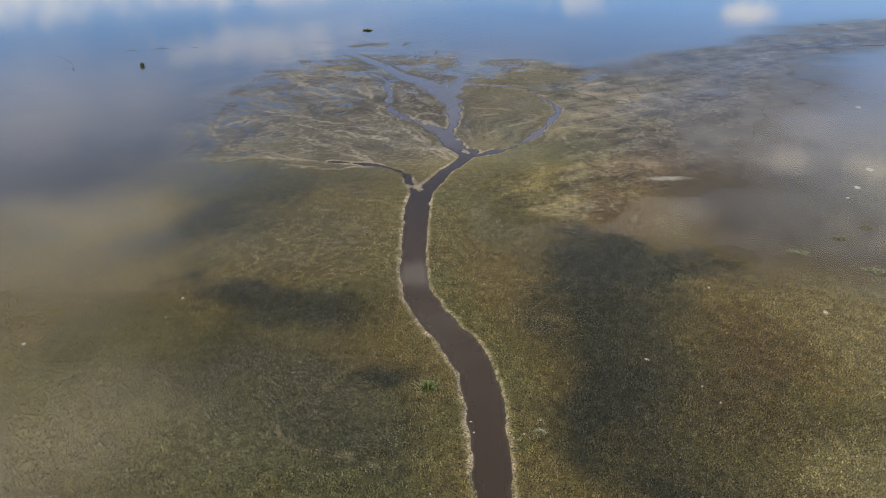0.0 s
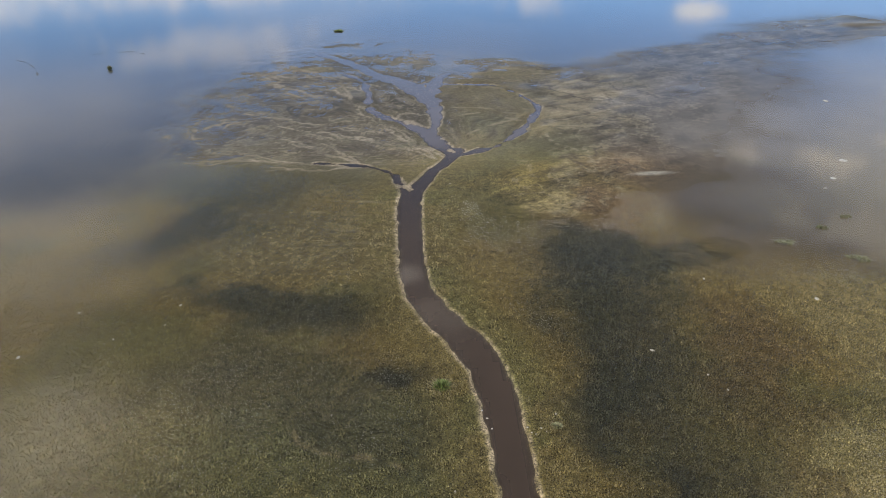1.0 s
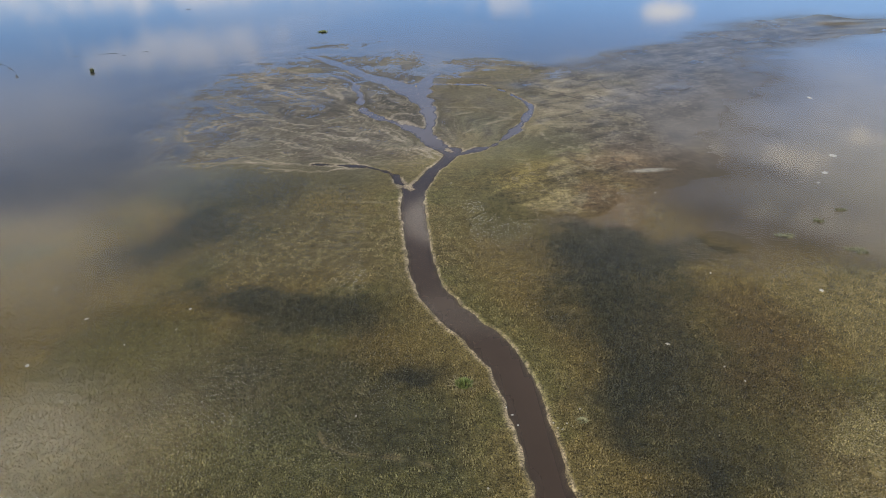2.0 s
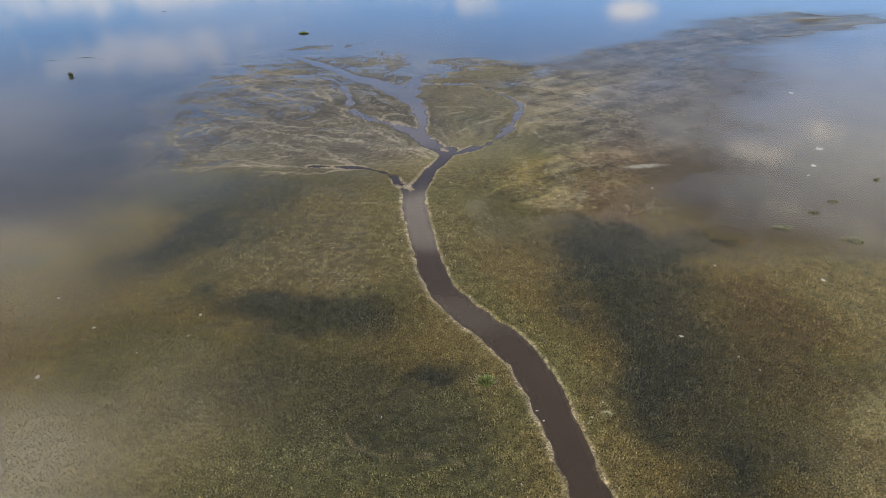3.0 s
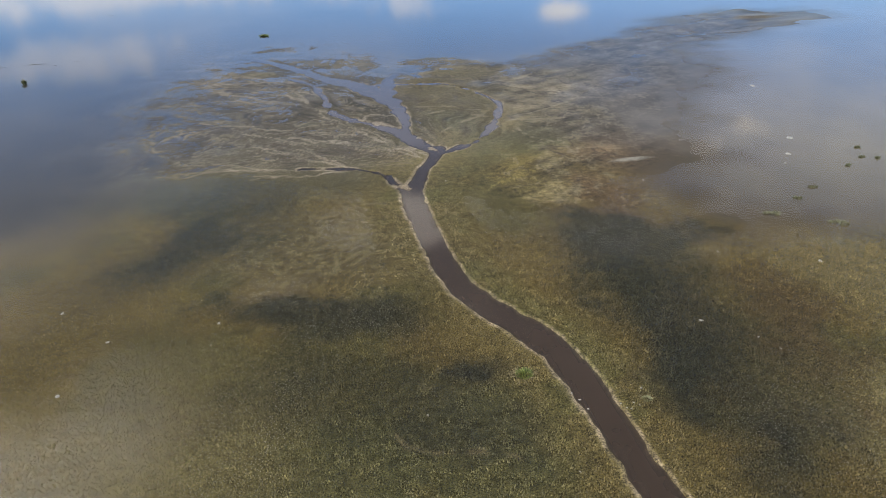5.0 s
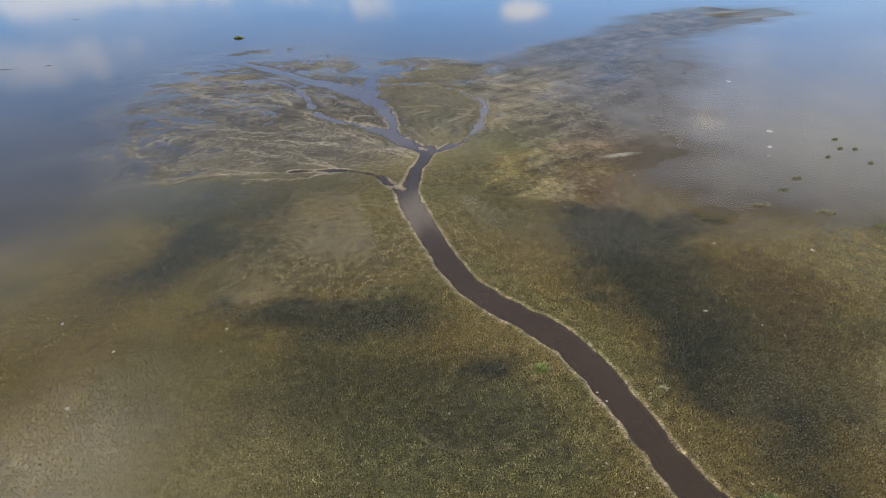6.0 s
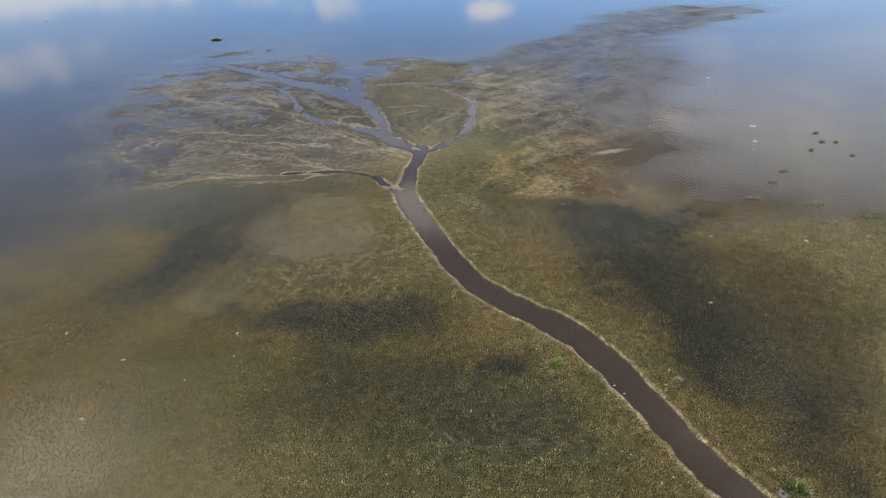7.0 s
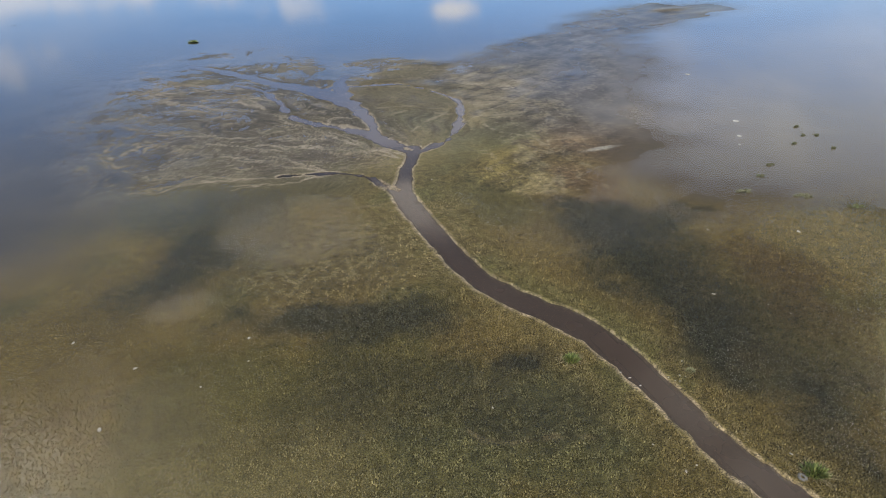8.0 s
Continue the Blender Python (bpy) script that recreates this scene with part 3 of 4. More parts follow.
def water_material():
    """Clear to murky by the depth below; silt colour from the stream's load; real Fresnel mirror on top."""
    mat, nt, out = material("shallow_water")
    silt = node(nt, "ShaderNodeAttribute", attribute_name="silt")
    murk = node(nt, "ShaderNodeAttribute", attribute_name="murk")
    pos = nt.nodes.new("ShaderNodeNewGeometry").outputs["Position"]
    diff, clear, gloss = (nt.nodes.new("ShaderNodeBsdf" + k) for k in ("Diffuse", "Transparent", "Glossy"))
    clear.inputs[0].default_value = (0.99, 0.99, 0.985, 1)
    gloss.inputs["Roughness"].default_value = 0.06
    drift = noise_node(nt, pos, 0.06, 4)
    nt.links.new(mixrgb(nt, "MULTIPLY", 1.0, silt.outputs["Color"], ramp(nt, drift, 0.3, 0.7, 0.85, 1.15)), diff.inputs[0])
    body, top, fres = nt.nodes.new("ShaderNodeMixShader"), nt.nodes.new("ShaderNodeMixShader"), nt.nodes.new("ShaderNodeLayerWeight")
    nt.links.new(murk.outputs["Fac"], body.inputs[0])
    nt.links.new(clear.outputs[0], body.inputs[1])
    nt.links.new(diff.outputs[0], body.inputs[2])
    fres.inputs["Blend"].default_value = 0.5
    slant = node(nt, "ShaderNodeMath", operation="POWER")
    nt.links.new(fres.outputs["Facing"], slant.inputs[0])
    slant.inputs[1].default_value = 5.0
    open_film = node(nt, "ShaderNodeMath", operation="MULTIPLY")
    nt.links.new(ramp(nt, slant.outputs[0], 0, 1, 0.02, 1.0), open_film.inputs[0])
    nt.links.new(node(nt, "ShaderNodeAttribute", attribute_name="film").outputs["Fac"], open_film.inputs[1])
    nt.links.new(open_film.outputs[0], top.inputs[0])
    nt.links.new(body.outputs[0], top.inputs[1])
    nt.links.new(gloss.outputs[0], top.inputs[2])
    nt.links.new(top.outputs[0], out.inputs[0])
    return mat


def grass_material(name):
    mat, nt, out = material(name)
    at = node(nt, "ShaderNodeAttribute", attribute_name="soil")
    geo = nt.nodes.new("ShaderNodeNewGeometry")
    col = mixrgb(nt, "MULTIPLY", 1.0, at.outputs["Color"], ramp(nt, geo.outputs["Random Per Island"], 0, 1, 0.7, 1.3))
    bsdf = nt.nodes.new("ShaderNodeBsdfPrincipled")
    bsdf.inputs["Roughness"].default_value, bsdf.inputs["Specular IOR Level"].default_value = 0.5, 0.5
    nt.links.new(col, bsdf.inputs["Base Color"])
    nt.links.new(bsdf.outputs[0], out.inputs[0])
    return mat


SOIL, WATER, GRASS = ground_material(), water_material(), grass_material("marsh_grass")


# ---------------------------------------------------------------- ground and water
def steps(*spans):
    """Rising coordinates: (start, end, step) spans laid end to end."""
    out = []
    for a, b, s in spans:
        out += list(np.linspace(a, b, max(2, round((b - a) / s) + 1))[:-1])
    return np.array(out + [spans[-1][1]])


def growing(start, end, first, rate=1.28):
    out, s = [start], first
    while abs(out[-1] - start) < abs(end - start):
        out.append(out[-1] + math.copysign(s, end - start))
        s *= rate
    return np.array(out)


def sheet(name, xs, ys, z, mat):
    """A grid mesh over xs and ys with heights z[len(ys), len(xs)]."""
    nx, ny = len(xs), len(ys)
    X, Y = np.meshgrid(xs, ys)
    co = np.stack([X, Y, z], -1).reshape(-1, 3).astype(np.float32)
    i = (np.arange(ny - 1)[:, None] * nx + np.arange(nx - 1)[None]).ravel()
    quads = np.stack([i, i + 1, i + nx + 1, i + nx], 1).astype(np.int32)
    me = bpy.data.meshes.new(name)
    me.vertices.add(len(co))
    me.vertices.foreach_set("co", co.ravel())
    me.loops.add(quads.size)
    me.loops.foreach_set("vertex_index", quads.ravel())
    me.polygons.add(len(quads))
    me.polygons.foreach_set("loop_start", np.arange(len(quads), dtype=np.int32) * 4)
    me.update(calc_edges=True)
    me.shade_smooth()
    me.materials.append(mat)
    return new(name, me)


def colour_layer(me, name, rgb):
    layer = me.attributes.new(name, "FLOAT_COLOR", "POINT")
    rgba = np.ones((len(me.vertices), 4), np.float32)
    rgba[:, :3] = rgb.reshape(-1, 3)
    layer.data.foreach_set("color", rgba.ravel())


def value_layer(me, name, values):
    layer = me.attributes.new(name, "FLOAT", "POINT")
    layer.data.foreach_set("value", values.astype(np.float32).ravel())


def make_ground():
    xs = np.concatenate([growing(-112, -4500, 2)[:0:-1], steps((-112, -62, 0.8), (-62, 60, 0.3), (60, 112, 0.8)), growing(112, 4500, 2)[1:]])
    ys = np.concatenate([growing(-30, -4500, 2)[:0:-1], steps((-30, 14, 0.7), (14, 110, 0.3), (110, 195, 0.45), (195, 240, 1.5)), growing(240, 4800, 3)[1:]])
    X, Y = np.meshgrid(xs, ys)
    f = fields(X, Y)
    ground = sheet("ground", xs, ys, f["h"], SOIL)
    # shade in the gaps between tufts, put into the soil colour
    gap_shade = smooth(-14, 6, f["d"]) * smooth(0.4, 1.0, f["stream"]) * smooth(106, 96, Y)
    colour_layer(ground.data, "soil", cover(X, Y, f) * (1 - 0.28 * gap_shade * (1 - 0.35 * smooth(-18, -34, X)))[..., None])
    value_layer(ground.data, "grain", (1 - 0.4 * smooth(-18, -34, X) * smooth(106, 96, Y)) * (0.12 + 0.80 * smooth(-0.10, -0.03, f["h"])) * (1 - 0.55 * smooth(94, 104, Y)) * (1 - 0.88 * f["shelf"] * smooth(20, 4, f["d"])))
    wet = 0.4 * smooth(0.06, 0.0, f["h"]) * smooth(100, 110, Y - 6 * smooth(-8, -25, X))
    damp = f["d"] + 14 * (fbm(X, Y, 9, 4, 127) - 0.5)
    wet = np.maximum(wet, 0.3 * np.maximum(f["flat"], f["shelf"]) * smooth(13, -2, damp))
    value_layer(ground.data, "wet", wet * (f["h"] > 0))
    tagged(ground, "wet olive and brown marsh flat of silt, sand and low sedge", "ground", kind="structure")
    wx = np.concatenate([growing(-70, -4500, 2)[:0:-1], steps((-70, 70, 0.7)), growing(70, 4500, 2)[1:]])
    wy = np.concatenate([growing(-30, -4500, 2)[:0:-1], steps((-30, 200, 0.7)), growing(200, 4800, 3)[1:]])
    X, Y = np.meshgrid(wx, wy)
    f = fields(X, Y)
    water = sheet("water", wx, wy, np.zeros(X.shape), WATER)
    depth = np.maximum(-f["h"], 0)
    river = smooth(1.0, -0.2, f["water"])
    murk = np.clip(1 - np.exp(-np.maximum(depth - 0.04, 0) * 1.6), 0, 0.75)
    murk = np.maximum(murk, (0.9 - 0.6 * smooth(138, 168, Y)) * river)
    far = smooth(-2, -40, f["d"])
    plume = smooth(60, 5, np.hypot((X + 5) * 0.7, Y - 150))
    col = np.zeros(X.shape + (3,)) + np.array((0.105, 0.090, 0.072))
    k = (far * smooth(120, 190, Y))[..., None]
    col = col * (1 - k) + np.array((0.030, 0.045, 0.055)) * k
    k = (smooth(30, 48, X) * smooth(190, 120, Y) * smooth(0, -35, f["d"]))[..., None]
    col = col * (1 - k) + np.array((0.105, 0.096, 0.070)) * k
    k = np.maximum(river, plume * 0.3)[..., None]
    load = smooth(104, 116, Y)[..., None]
    col = col * (1 - k) + (np.array((0.062, 0.044, 0.031)) * (1 - load) + np.array((0.125, 0.104, 0.094)) * load) * k
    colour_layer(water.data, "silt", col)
    value_layer(water.data, "murk", murk)
    film = smooth(-0.030, 0.045, -f["h"] + 0.03 * (fbm(X, Y, 4, 4, 128) - 0.5))
    film = np.maximum(film, np.maximum(smooth(0.3, -0.2, f["water"]), (0.55 + 0.45 * np.maximum(smooth(-30, -43, X), smooth(24, 36, X))) * smooth(99, 85, Y) * (1 - f["shelf"])))
    value_layer(water.data, "film", film)
    tagged(water, "still shallow lake and brown stream mirroring clouds", "water", kind="structure")


def make_grass(name, step, area, height, spread, label, keep, shade):
    """Many small tufts of five blades each, in one mesh, on a jittered lattice where keep(x, y, fields) allows."""
    r = np.random.default_rng(len(name))
    x, y = np.meshgrid(np.arange(area[0], area[1], step), np.arange(area[2], area[3], step))
    count = x.size
    x, y = x.ravel() + r.uniform(-0.5, 0.5, count) * step, y.ravel() + r.uniform(-0.5, 0.5, count) * step
    f = fields(x, y)
    chance = keep(x, y, f)
    chance = chance * smooth(0.08, 0.35, chance)
    clod = smooth(0.36, 0.62, fbm(x, y, 0.75, 2, 140))
    tuft = 0.25 + 0.45 * np.maximum(blob(x, y, -17, 75, 13, 10, 0, 0.7, 141), 0.8 * blob(x, y, -8, 39, 14, 9, 10, 0.7, 142))
    chance = chance * (1 - 0.6 * tuft * (1 - clod))
    ok = r.random(count) < chance
    x, y = x[ok], y[ok]
    f = {k: v[ok] for k, v in f.items()}
    n = len(x)
    B = 4
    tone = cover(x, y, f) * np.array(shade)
    tone = tone * (1 + 0.9 * tuft[ok] * (clod[ok] - 0.5))[:, None]
    tone = 0.82 * tone + 0.18 * tone.mean(1, keepdims=True)
    tone = tone[:, None] * np.clip(np.exp((r.normal(0, 0.30, (n, 1, 1)) + r.normal(0, 0.18, (n, B, 1))) * (0.2 + 0.8 * chance[ok])[:, None, None]), 0.3, 2.6)
    a = r.uniform(0, 2 * math.pi, (n, B))
    grown = (0.35 + 0.65 * chance[ok])[:, None]
    ht = grown * height * r.uniform(0.6, 1.4, (n, 1)) * r.uniform(0.75, 1.2, (n, B))
    lean = grown * spread * r.uniform(0.5, 1.3, (n, B))
    wide = grown * spread * r.uniform(0.40, 0.65, (n, B))
    off = spread * 0.45
    base = np.stack([x[:, None] + r.uniform(-off, off, (n, B)), y[:, None] + r.uniform(-off, off, (n, B)), np.maximum(f["h"], -0.03)[:, None] - 0.02 + 0 * a], -1)
    side = np.stack([-np.sin(a) * wide, np.cos(a) * wide, 0 * a], -1)
    tip = base + np.stack([np.cos(a) * lean, np.sin(a) * lean, ht + 0.02], -1)
    co = np.stack([base - side, base + side, tip], 2).reshape(-1, 3).astype(np.float32)
    tris = np.arange(len(co), dtype=np.int32)
    me = bpy.data.meshes.new(name)
    me.vertices.add(len(co))
    me.vertices.foreach_set("co", co.ravel())
    me.loops.add(len(tris))
    me.loops.foreach_set("vertex_index", tris)
    me.polygons.add(len(tris) // 3)
    me.polygons.foreach_set("loop_start", np.arange(len(tris) // 3, dtype=np.int32) * 3)
    me.update(calc_edges=True)
    me.materials.append(GRASS)
    colour_layer(me, "soil", np.repeat(tone.reshape(-1, 3), 3, 0))
    tagged(new(name, me), label, "grass", kind="stuff")


make_ground()
def wet_marsh(x, y, f):
    thin = (1 - 0.75 * f["shelf"]) * (1 - 0.25 * smooth(-20, -38, x + 8 * (fbm(x, y, 9, 3, 63) - 0.5)))
    return (thin * smooth(0.35, 0.9, f["stream"]) * smooth(-6, 14, f["d"]) * smooth(0.4, 1, f["branch"]) * smooth(0.9, 0.4, f["track"])
            * smooth(102, 82, y - 12 * smooth(-4, -26, x)) * (0.75 + 0.25 * smooth(0.35, 0.6, fbm(x, y, 0.8, 2, 61))) * smooth(-0.14, -0.07, f["h"]) * (1 - 0.85 * f["dry"]))


make_grass("marsh_grass", 0.172, (-62, 58, 20, 64), 0.17, 0.100, "low olive and golden marsh grass standing in thin water", wet_marsh, (1.36, 1.32, 1.15))
make_grass("bank_grass", 0.36, (-62, 58, -28, 20), 0.16, 0.19, "low olive marsh grass on the near flat", wet_marsh, (1.35, 1.35, 1.25))
make_grass("sedge_field", 0.205, (-75, 66, 64, 104), 0.13, 0.115, "clumpy grey-green sedge in a flooded flat", wet_marsh, (1.36, 1.32, 1.18))


# ---------------------------------------------------------------- single things
def part(name, me, mat, parent, label=""):
    """Links a mesh or a bmesh as one part under its thing."""
    if isinstance(me, bmesh.types.BMesh):
        bm, me = me, bpy.data.meshes.new(name)
        bm.to_mesh(me)
        bm.free()
    me.materials.append(mat)
    ob = new(name, me)
    ob.parent = parent
    return tagged(ob, label)


def plain(name, rgb, rough=0.8, spread=0.35, scale=6.0, relief=0.5):
    """A matt material with grain and blotches of that size."""
    mat, nt, out = material(name)
    co = nt.nodes.new("ShaderNodeTexCoord").outputs["Object"]
    a, b = noise_node(nt, co, scale, 5, 0.65), noise_node(nt, co, scale * 0.2, 3)
    col = mixrgb(nt, "MULTIPLY", 1.0, rgb, ramp(nt, a, 0.3, 0.7, 1 - spread, 1 + spread))
    col = mixrgb(nt, "MULTIPLY", 1.0, col, ramp(nt, b, 0.3, 0.7, 1 - spread * 0.6, 1 + spread * 0.6))
    info = nt.nodes.new("ShaderNodeObjectInfo")
    col = mixrgb(nt, "MULTIPLY", 1.0, col, ramp(nt, info.outputs["Random"], 0, 1, 0.85, 1.15))
    bsdf = nt.nodes.new("ShaderNodeBsdfPrincipled")
    bsdf.inputs["Roughness"].default_value, bsdf.inputs["Specular IOR Level"].default_value = rough, 0.3
    nt.links.new(col, bsdf.inputs["Base Color"])
    bump = nt.nodes.new("ShaderNodeBump")
    bump.inputs["Strength"].default_value, bump.inputs["Distance"].default_value = relief, 0.03
    nt.links.new(a, bump.inputs["Height"])
    nt.links.new(bump.outputs[0], bsdf.inputs["Normal"])
    nt.links.new(bsdf.outputs[0], out.inputs[0])
    return mat


def blade_material(name, low, high):
    """Plant blades whose tone differs from blade to blade."""
    mat, nt, out = material(name)
    geo = nt.nodes.new("ShaderNodeNewGeometry")
    col = mixrgb(nt, "MIX", geo.outputs["Random Per Island"], low, high)
    bsdf = nt.nodes.new("ShaderNodeBsdfPrincipled")
    bsdf.inputs["Roughness"].default_value, bsdf.inputs["Specular IOR Level"].default_value = 0.6, 0.3
    nt.links.new(col, bsdf.inputs["Base Color"])
    nt.links.new(bsdf.outputs[0], out.inputs[0])
    return mat


def blades(r, count, rx, ry, height, lean, width):
    """Curved blades, each three quads and a tip, that rise from an oval patch."""
    bm = bmesh.new()
    for _ in range(count):
        a, q = r.uniform(0, 6.283), math.sqrt(r.random())
        x, y = rx * q * math.cos(a), ry * q * math.sin(a)
        out = a + r.uniform(-0.7, 0.7)
        ht, ln, w = height * r.uniform(0.55, 1.15) * (1.1 - 0.45 * q), lean * r.uniform(0.4, 1.2) * (0.35 + q), width * r.uniform(0.7, 1.3)
        sx, sy = -math.sin(out) * w / 2, math.cos(out) * w / 2
        rows = []
        for k in range(4):
            t = k / 3
            px, py, pz = x + math.cos(out) * ln * t * t, y + math.sin(out) * ln * t * t, ht * (t - 0.22 * t * t)
            f = 1 - 0.75 * t
            rows.append((bm.verts.new((px - sx * f, py - sy * f, pz - 0.03)), bm.verts.new((px + sx * f, py + sy * f, pz - 0.03))))
        for (p, q1), (u, v) in zip(rows, rows[1:]):
            bm.faces.new((p, q1, v, u))
    return bm


def mound(r, rx, ry, height, rough=0.25, rings=7, sides=22):
    """A low, uneven heap of peat, open below the ground."""
    bm, loops = bmesh.new(), []
    seed = Vector((r.uniform(0, 50), r.uniform(0, 50), 0))
    for k in range(rings):
        t = k / (rings - 1)
        ring = []
        for i in range(sides):
            a = 6.283 * i / sides
            p = Vector((math.cos(a), math.sin(a), 0))
            f = 1 + rough * 1.6 * noise.noise(p * 1.4 + seed)
            q = 1 - t
            z = height * (1 - q**1.7) * (1 + rough * 1.5 * noise.noise(p * 3 * q + seed)) - 0.05
            ring.append(bm.verts.new((rx * q * f * p.x, ry * q * f * p.y, z)) if k < rings - 1 else None)
        loops.append(ring)
    top = bm.verts.new((0, 0, height * 0.97))
    for a, b in zip(loops[:-2], loops[1:-1]):
        for i in range(sides):
            bm.faces.new((a[i], a[(i + 1) % sides], b[(i + 1) % sides], b[i]))
    last = loops[-2]
    for i in range(sides):
        bm.faces.new((last[i], last[(i + 1) % sides], top))
    for f in bm.faces:
        f.smooth = True
    return bm


GREEN = blade_material("green_blades", (0.026, 0.042, 0.010), (0.25, 0.29, 0.085))
GREY_GREEN = blade_material("grey_green_blades", (0.12, 0.12, 0.06), (0.38, 0.38, 0.22))
STRAW = blade_material("straw_blades", (0.18, 0.14, 0.07), (0.46, 0.39, 0.24))
LIME = blade_material("lime_blades", (0.11, 0.16, 0.04), (0.32, 0.38, 0.14))
DEEP = blade_material("dark_blades", (0.07, 0.08, 0.04), (0.22, 0.23, 0.12))
PEAT = plain("wet_peat", (0.055, 0.048, 0.032), 0.6)
WEED = plain("olive_weed", (0.100, 0.092, 0.050), 0.85, 0.6, 9.0)
STONE = plain("pale_stone", (0.42, 0.39, 0.33), 0.85)
FOAM = plain("dried_foam", (0.45, 0.43, 0.38), 0.9)
RUBBER = plain("weathered_rubber", (0.20, 0.19, 0.17), 0.85)


def level(x, y):
    h = float(fields(np.array([[x]], float), np.array([[y]], float))["h"][0, 0])
    return max(h, -0.05)


def stand(name, x, y, label, category, group="", turn=0.0):
    ob = new(name)
    ob.empty_display_size = 0.2
    ob.matrix_world = pose(x, y, level(x, y), 0, 0, turn)
    return tagged(ob, label, category, group)


def sedge_clump(x, y, rx, ry, height, label, seed, colours=(GREEN, STRAW), turn=0.0, count=320):
    """A tussock: peat base, green blades, dry blades round the rim."""
    r = random.Random(seed)
    clump = stand("sedge_clump", x, y, label, "sedge", "sedge clumps", turn)
    part("base", mound(r, rx * 0.95, ry * 0.95, height * 0.22), PEAT, clump, "dark wet peat base")
    tagged(part("leaf_tuft", blades(r, count, rx * 0.85, ry * 0.85, height, height * 0.35, 0.11), colours[0], clump), kind="stuff")
    part("dead_leaf_tuft", blades(r, count // 3, rx, ry, height * 0.6, height * 0.9, 0.05), colours[1], clump, "straw-coloured dead blades")["kind"] = "stuff"
    return clump


def reed_mat(x, y, rx, ry, label, seed, colour, turn=0.0):
    """A low floating mat of weed: mud bank, several lumpy cushions, short blades on top."""
    r = random.Random(seed)
    mat = stand("reed_mat", x, y, label, "reeds", "reed mats on the flat", turn)
    part("mud_bank", mound(r, rx, ry, 0.10, 0.4), PEAT, mat, "dark mud bank")
    n = max(4, int(rx * 5))
    for k in range(n):
        u = (k + 0.5) / n * 2 - 1
        px, py = rx * 0.8 * u + r.uniform(-0.15, 0.15), ry * r.uniform(-0.6, 0.6) * math.sqrt(1 - 0.8 * u * u)
        bm = mound(r, 0.34 * r.uniform(0.6, 1.2), 0.30 * r.uniform(0.6, 1.2), 0.26 * r.uniform(0.6, 1.2), 0.5, 5, 12)
        bmesh.ops.translate(bm, verts=bm.verts, vec=(px, py, 0.06))
        part("cushion", bm, WEED, mat)
        bm = blades(r, 40, 0.32 * r.uniform(0.7, 1.3), 0.28, 0.26 * r.uniform(0.6, 1.2), 0.22, 0.06)
        bmesh.ops.translate(bm, verts=bm.verts, vec=(px, py, 0.14))
        tagged(part("leaf_tuft", bm, colour, mat), kind="stuff")
    return mat


def stone(x, y, size, seed, mat, name="stone", label="small pale stone in the marsh grass", group="pale stones"):
    """A rounded uneven lump."""
    r = random.Random(seed)
    bm = bmesh.new()
    bmesh.ops.create_icosphere(bm, subdivisions=2, radius=1)
    off = Vector((r.uniform(0, 99), r.uniform(0, 99), 0))
    sx, sy, sz = size * r.uniform(0.8, 1.3), size * r.uniform(0.5, 0.9), min(size * r.uniform(0.35, 0.55), 0.12)
    for v in bm.verts:
        f = 1 + 0.45 * noise.noise(v.co * 1.3 + off)
        v.co = Vector((v.co.x * sx * f, v.co.y * sy * f, v.co.z * sz * f))
    me = bpy.data.meshes.new(name)
    bm.to_mesh(me)
    bm.free()
    me.shade_smooth()
    me.materials.append(mat)
    ob = new(name, me)
    ob.matrix_world = pose(x, y, level(x, y) + sz * 0.35, 0, 0, r.uniform(0, 360))
    return tagged(ob, label, "stone", group)


def ring_mesh(radius, profile, sides=40):
    """A closed profile of (outward, up) turned round the upright axis."""
    bm, rings = bmesh.new(), []
    for i in range(sides):
        a = 2 * math.pi * i / sides
        rings.append([bm.verts.new(((radius + u) * math.cos(a), (radius + u) * math.sin(a), v)) for u, v in profile])
    for a, b in zip(rings, rings[1:] + rings[:1]):
        for k in range(len(profile)):
            bm.faces.new((a[k], b[k], b[(k + 1) % len(profile)], a[(k + 1) % len(profile)]))
    for f in bm.faces:
        f.smooth = True
    return bm


def old_tyre(x, y):
    tyre = stand("tyre", x, y, "weathered grey tyre lying half sunk beside the stream", "tyre", turn=20)
    tyre.matrix_world = pose(x, y, level(x, y) + 0.06, 9, 5, 20)
    side = [(0.11 * math.cos(t), 0.10 * math.sin(t)) for t in (2 * math.pi * k / 12 for k in range(12))]
    part("carcass", ring_mesh(0.27, side), RUBBER, tyre)
    part("bead", ring_mesh(0.175, [(0.018 * math.cos(t), 0.055 + 0.018 * math.sin(t)) for t in (k * math.pi / 3 for k in range(6))]), RUBBER, tyre)
    bm = bmesh.new()
    for k in range(36):
        a = 2 * math.pi * k / 36
        for z in (-0.05, 0.0, 0.05):
            m = pose(0.378 * math.cos(a), 0.378 * math.sin(a), z, 0, 0, math.degrees(a)) @ Matrix.Diagonal((0.02, 0.045, 0.036, 1))
            bmesh.ops.create_cube(bm, size=1, matrix=m)
    part("tread", bm, RUBBER, tyre)
    return tyre


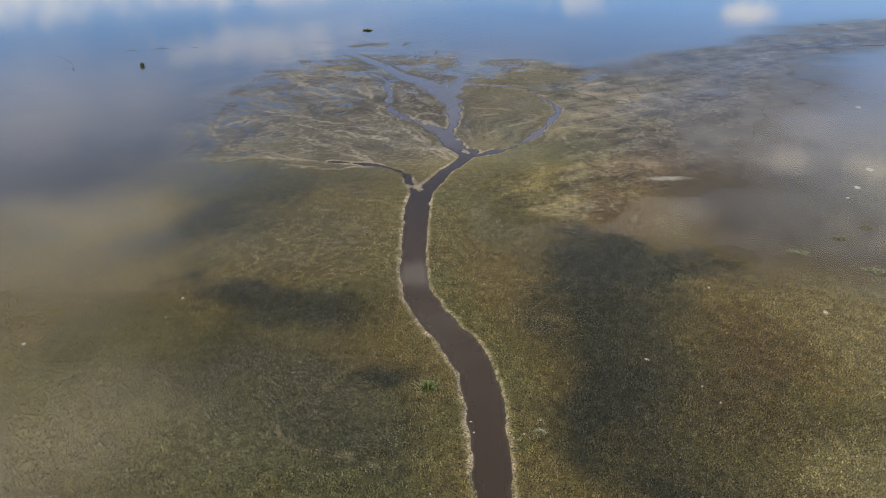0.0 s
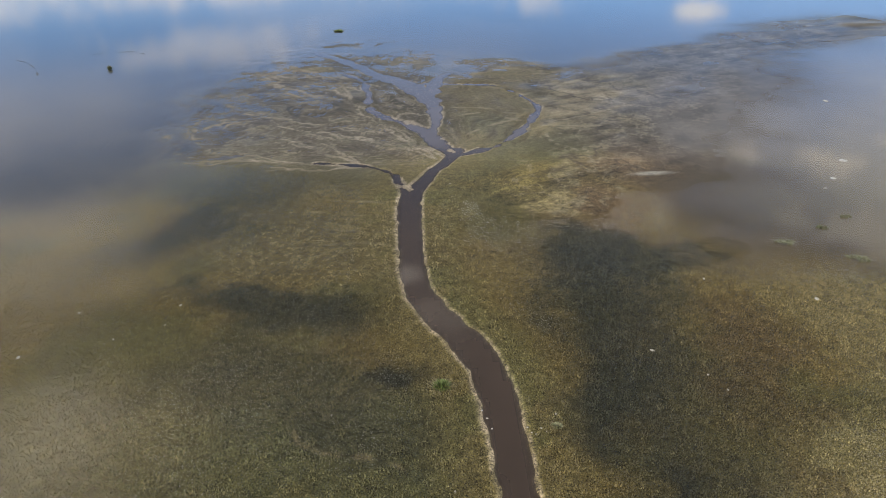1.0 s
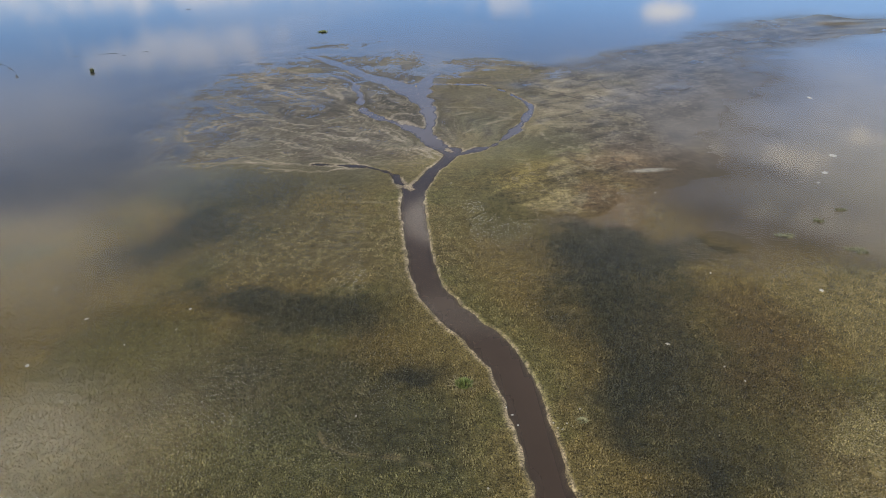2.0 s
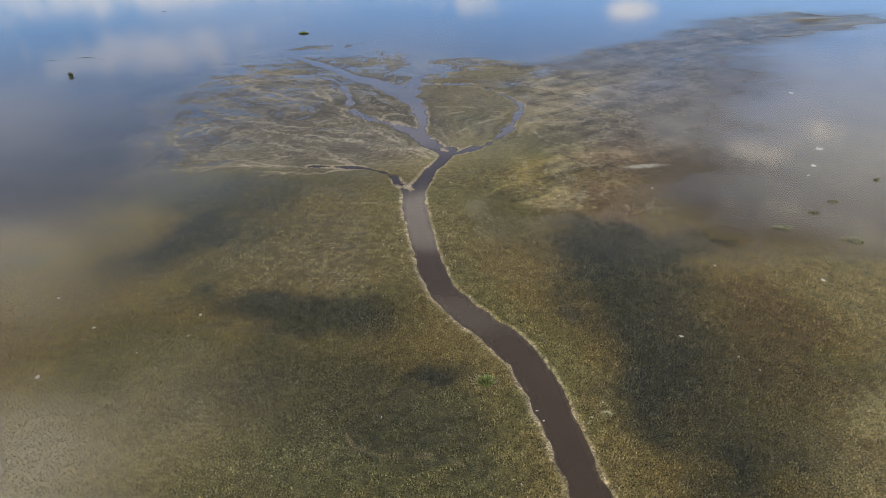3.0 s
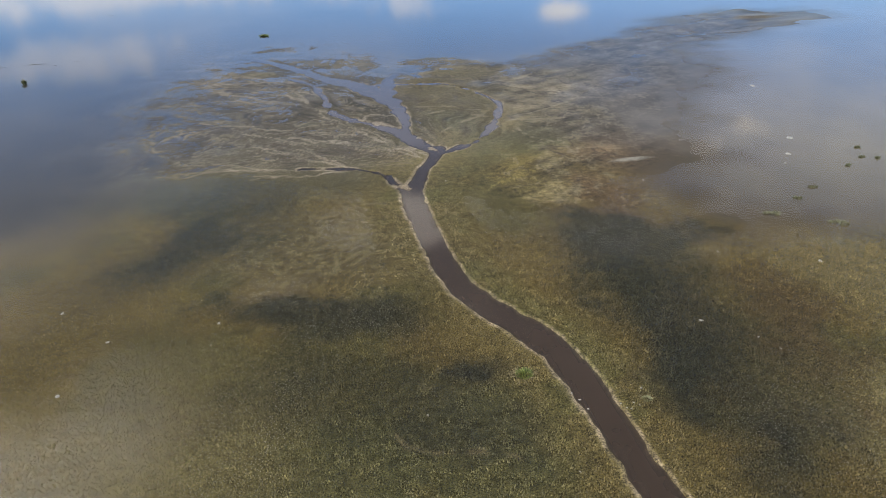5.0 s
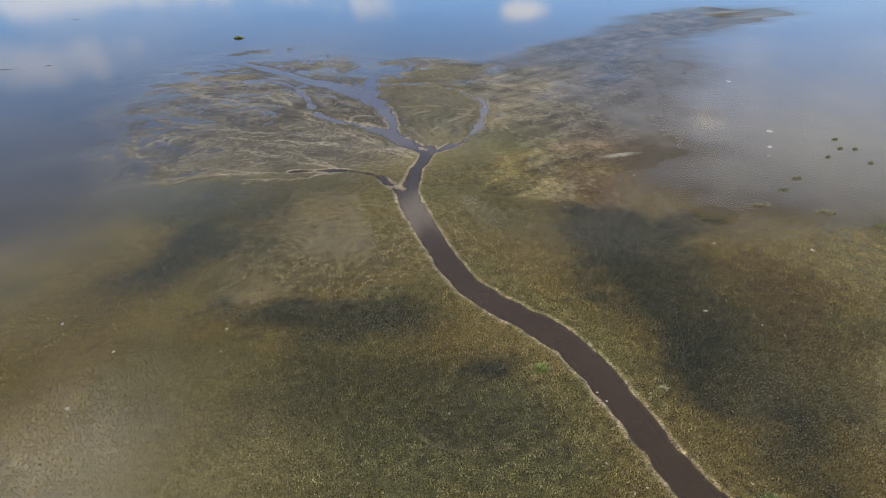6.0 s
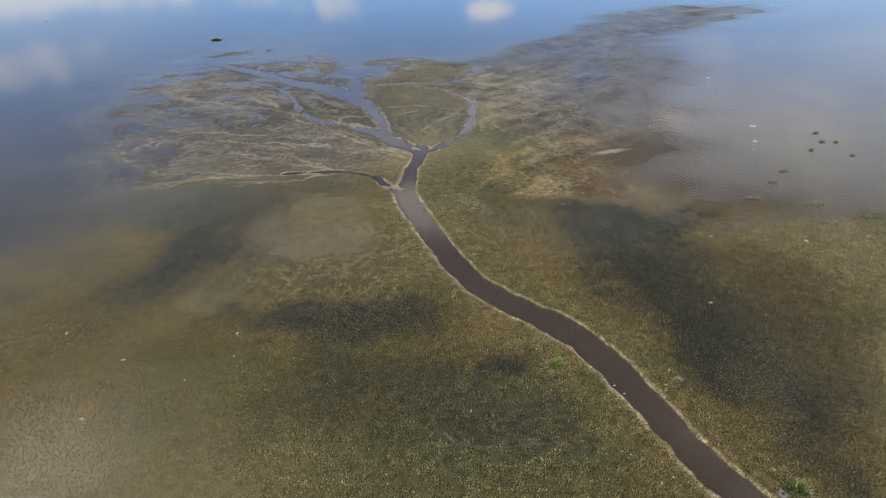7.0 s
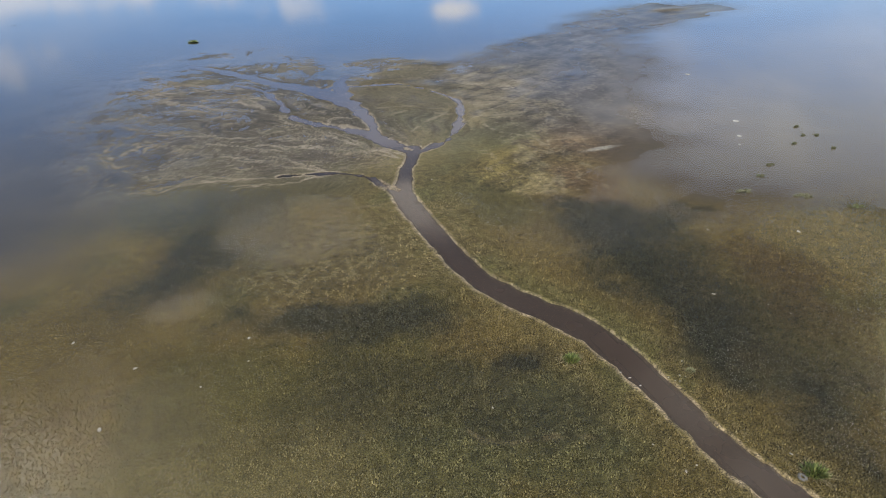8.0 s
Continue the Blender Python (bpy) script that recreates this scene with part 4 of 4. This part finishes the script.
def islet(x, y):
    """A green bushy islet far out in the lake: a mud bank with tufts of uneven height, the tallest in the middle."""
    r = random.Random(5)
    ob = stand("islet", x, y, "small bright green reed islet in the open lake", "islet")
    part("mud_bank", mound(r, 1.9, 1.1, 0.25, 0.5), PEAT, ob, "dark mud bank")
    for k in range(14):
        a, q = r.uniform(0, 6.283), math.sqrt(r.random())
        bm = blades(r, 80, 0.42, 0.34, (0.95 - 0.6 * q) * r.uniform(0.7, 1.2), 0.45, 0.11)
        bmesh.ops.translate(bm, verts=bm.verts, vec=(1.5 * math.cos(a) * q, 0.8 * math.sin(a) * q, 0.1))
        tagged(part("reed_tuft", bm, GREEN if k % 3 else LIME, ob), kind="stuff")
    return ob


def lake_shrub(x, y):
    """A lone dark shrub that stands in the water."""
    r = random.Random(8)
    ob = stand("lake_shrub", x, y, "lone dark shrub standing in shallow lake water", "shrub")
    part("base", mound(r, 0.5, 0.4, 0.2), PEAT, ob)
    part("foliage", blades(r, 260, 0.4, 0.35, 1.3, 0.45, 0.10), DEEP, ob)["kind"] = "stuff"
    part("twig_tuft", blades(r, 60, 0.35, 0.3, 1.4, 0.3, 0.04), STRAW, ob)["kind"] = "stuff"
    return ob


sedge_clump(-1.65, 47.5, 0.78, 0.6, 0.95, "green sedge tussock with straw rim beside the stream", 11, count=230)
sedge_clump(9.15, 28.2, 0.95, 0.7, 1.0, "bright green sedge tussock beside the tyre", 12, turn=-35, count=300)
sedge_clump(8.3, 42.1, 0.55, 0.4, 0.35, "small pale grey-green sedge tussock near the stream", 13, (GREY_GREEN, STRAW), count=160)
for k, (x, y, rx, ry, turn, colour, what) in enumerate((
        (43.6, 73.4, 1.35, 0.9, -8, GREY_GREEN, "pale yellow-green weed mat on the wet flat"),
        (50.6, 68.9, 1.5, 0.95, -18, GREY_GREEN, "long grey-green weed mat on the wet flat"),
        (50.6, 77.2, 0.75, 0.5, -4, DEEP, "small dark weed mat on the wet flat"),
        (55.5, 80.4, 0.8, 0.4, -20, DEEP, "small dark weed mat on the wet flat"),
        (54.8, 63.3, 1.4, 0.9, -10, GREEN, "green weed mat at the edge of the flat"),
        (61.5, 59.5, 1.2, 0.7, 5, GREEN, "green weed mat at the edge of the flat"))):
    reed_mat(x, y, rx, ry, what, 30 + k, colour, turn)
old_tyre(7.95, 28.25)
islet(-29.0, 213.5)
lake_shrub(-82.5, 171.0)

for k, (x, y, size) in enumerate(((19.8, 52.2, 0.22), (-30.8, 62.7, 0.16), (-44.4, 53.9, 0.24), (-41.7, 61.7, 0.2), (-47.7, 68.3, 0.22), (41.0, 60.5, 0.25),
                                  (31.4, 88.4, 0.2), (9.1, 30.5, 0.13), (-0.2, 32.1, 0.14), (1.0, 32.3, 0.12), (-0.9, 35.4, 0.13), (24.0, 48.3, 0.14), (25.0, 46.1, 0.12),
                                  (30.0, 65.3, 0.2), (-31.3, 58.9, 0.14), (-35.9, 56.6, 0.16), (-11.6, 44.3, 0.15), (10.5, 79.2, 0.15), (1.0, 94.6, 0.14), (8.5, 43.6, 0.12))):
    stone(x, y, size, 100 + k, STONE)
for k, (x, y, size) in enumerate(((6.0, 41.4, 0.10), (6.4, 41.2, 0.14), (6.9, 41.9, 0.12), (7.3, 41.5, 0.10), (5.7, 42.0, 0.08))):
    stone(x, y, size, 140 + k, STONE, label="pale rubble lump on the stream bank", group="bank rubble")
for k, (x, y, size) in enumerate(((1.9, 44.3, 0.10), (2.3, 43.4, 0.14), (2.6, 42.1, 0.12), (2.4, 45.6, 0.06))):
    stone(x, y, size, 150 + k, FOAM, "foam_clot", "white clot of foam floating on the brown stream", "foam clots")
for k, (x, y, size) in enumerate(((66.6, 100.5, 0.8), (61.0, 93.5, 0.45), (57.8, 89.9, 0.35), (81.0, 132.8, 0.6))):
    stone(x, y, size, 160 + k, FOAM, "foam_drift", "pale drift of foam lying on the shallow flat", "foam drifts")


def mud_bar(x, y, length, width, turn, seed):
    """A thin bank of dark mud that just breaks the lake."""
    bm = mound(random.Random(seed), length / 2, width / 2, 0.09, 0.5, 6, 24)
    me = bpy.data.meshes.new("mud_bar")
    bm.to_mesh(me)
    bm.free()
    me.materials.append(PEAT)
    ob = new("mud_bar", me)
    ob.matrix_world = pose(x, y, 0.0, 0, 0, turn)
    return tagged(ob, "thin dark mud bar breaking the calm lake", "mud bar", "mud bars in the lake")


for k, (x, y, length, width, turn) in enumerate(((-93.5, 188.6, 4.5, 0.9, 3), (-86.0, 190.5, 7.0, 1.0, 4), (-76.0, 192.0, 3.0, 0.7, 0), (-80.5, 188.0, 2.0, 0.5, 0),
                                                 (-110.0, 181.5, 6.0, 0.8, -35), (-104.5, 176.0, 8.0, 0.8, -50), (-99.5, 168.5, 7.0, 0.8, -60), (-82.0, 260.0, 3.0, 1.6, 0),
                                                 (97.0, 184.6, 14.0, 1.0, 8), (112.0, 187.0, 12.0, 0.9, 4))):
    mud_bar(x, y, length, width, turn, 200 + k)
for k, (x, y) in enumerate(((74.9, 93.6), (72.1, 89.5), (74.5, 88.6), (67.1, 86.7), (72.0, 82.6))):
    reed_mat(x, y, 0.5, 0.22, "small dark weed mat on the wet flat", 60 + k, DEEP, 10 * k)
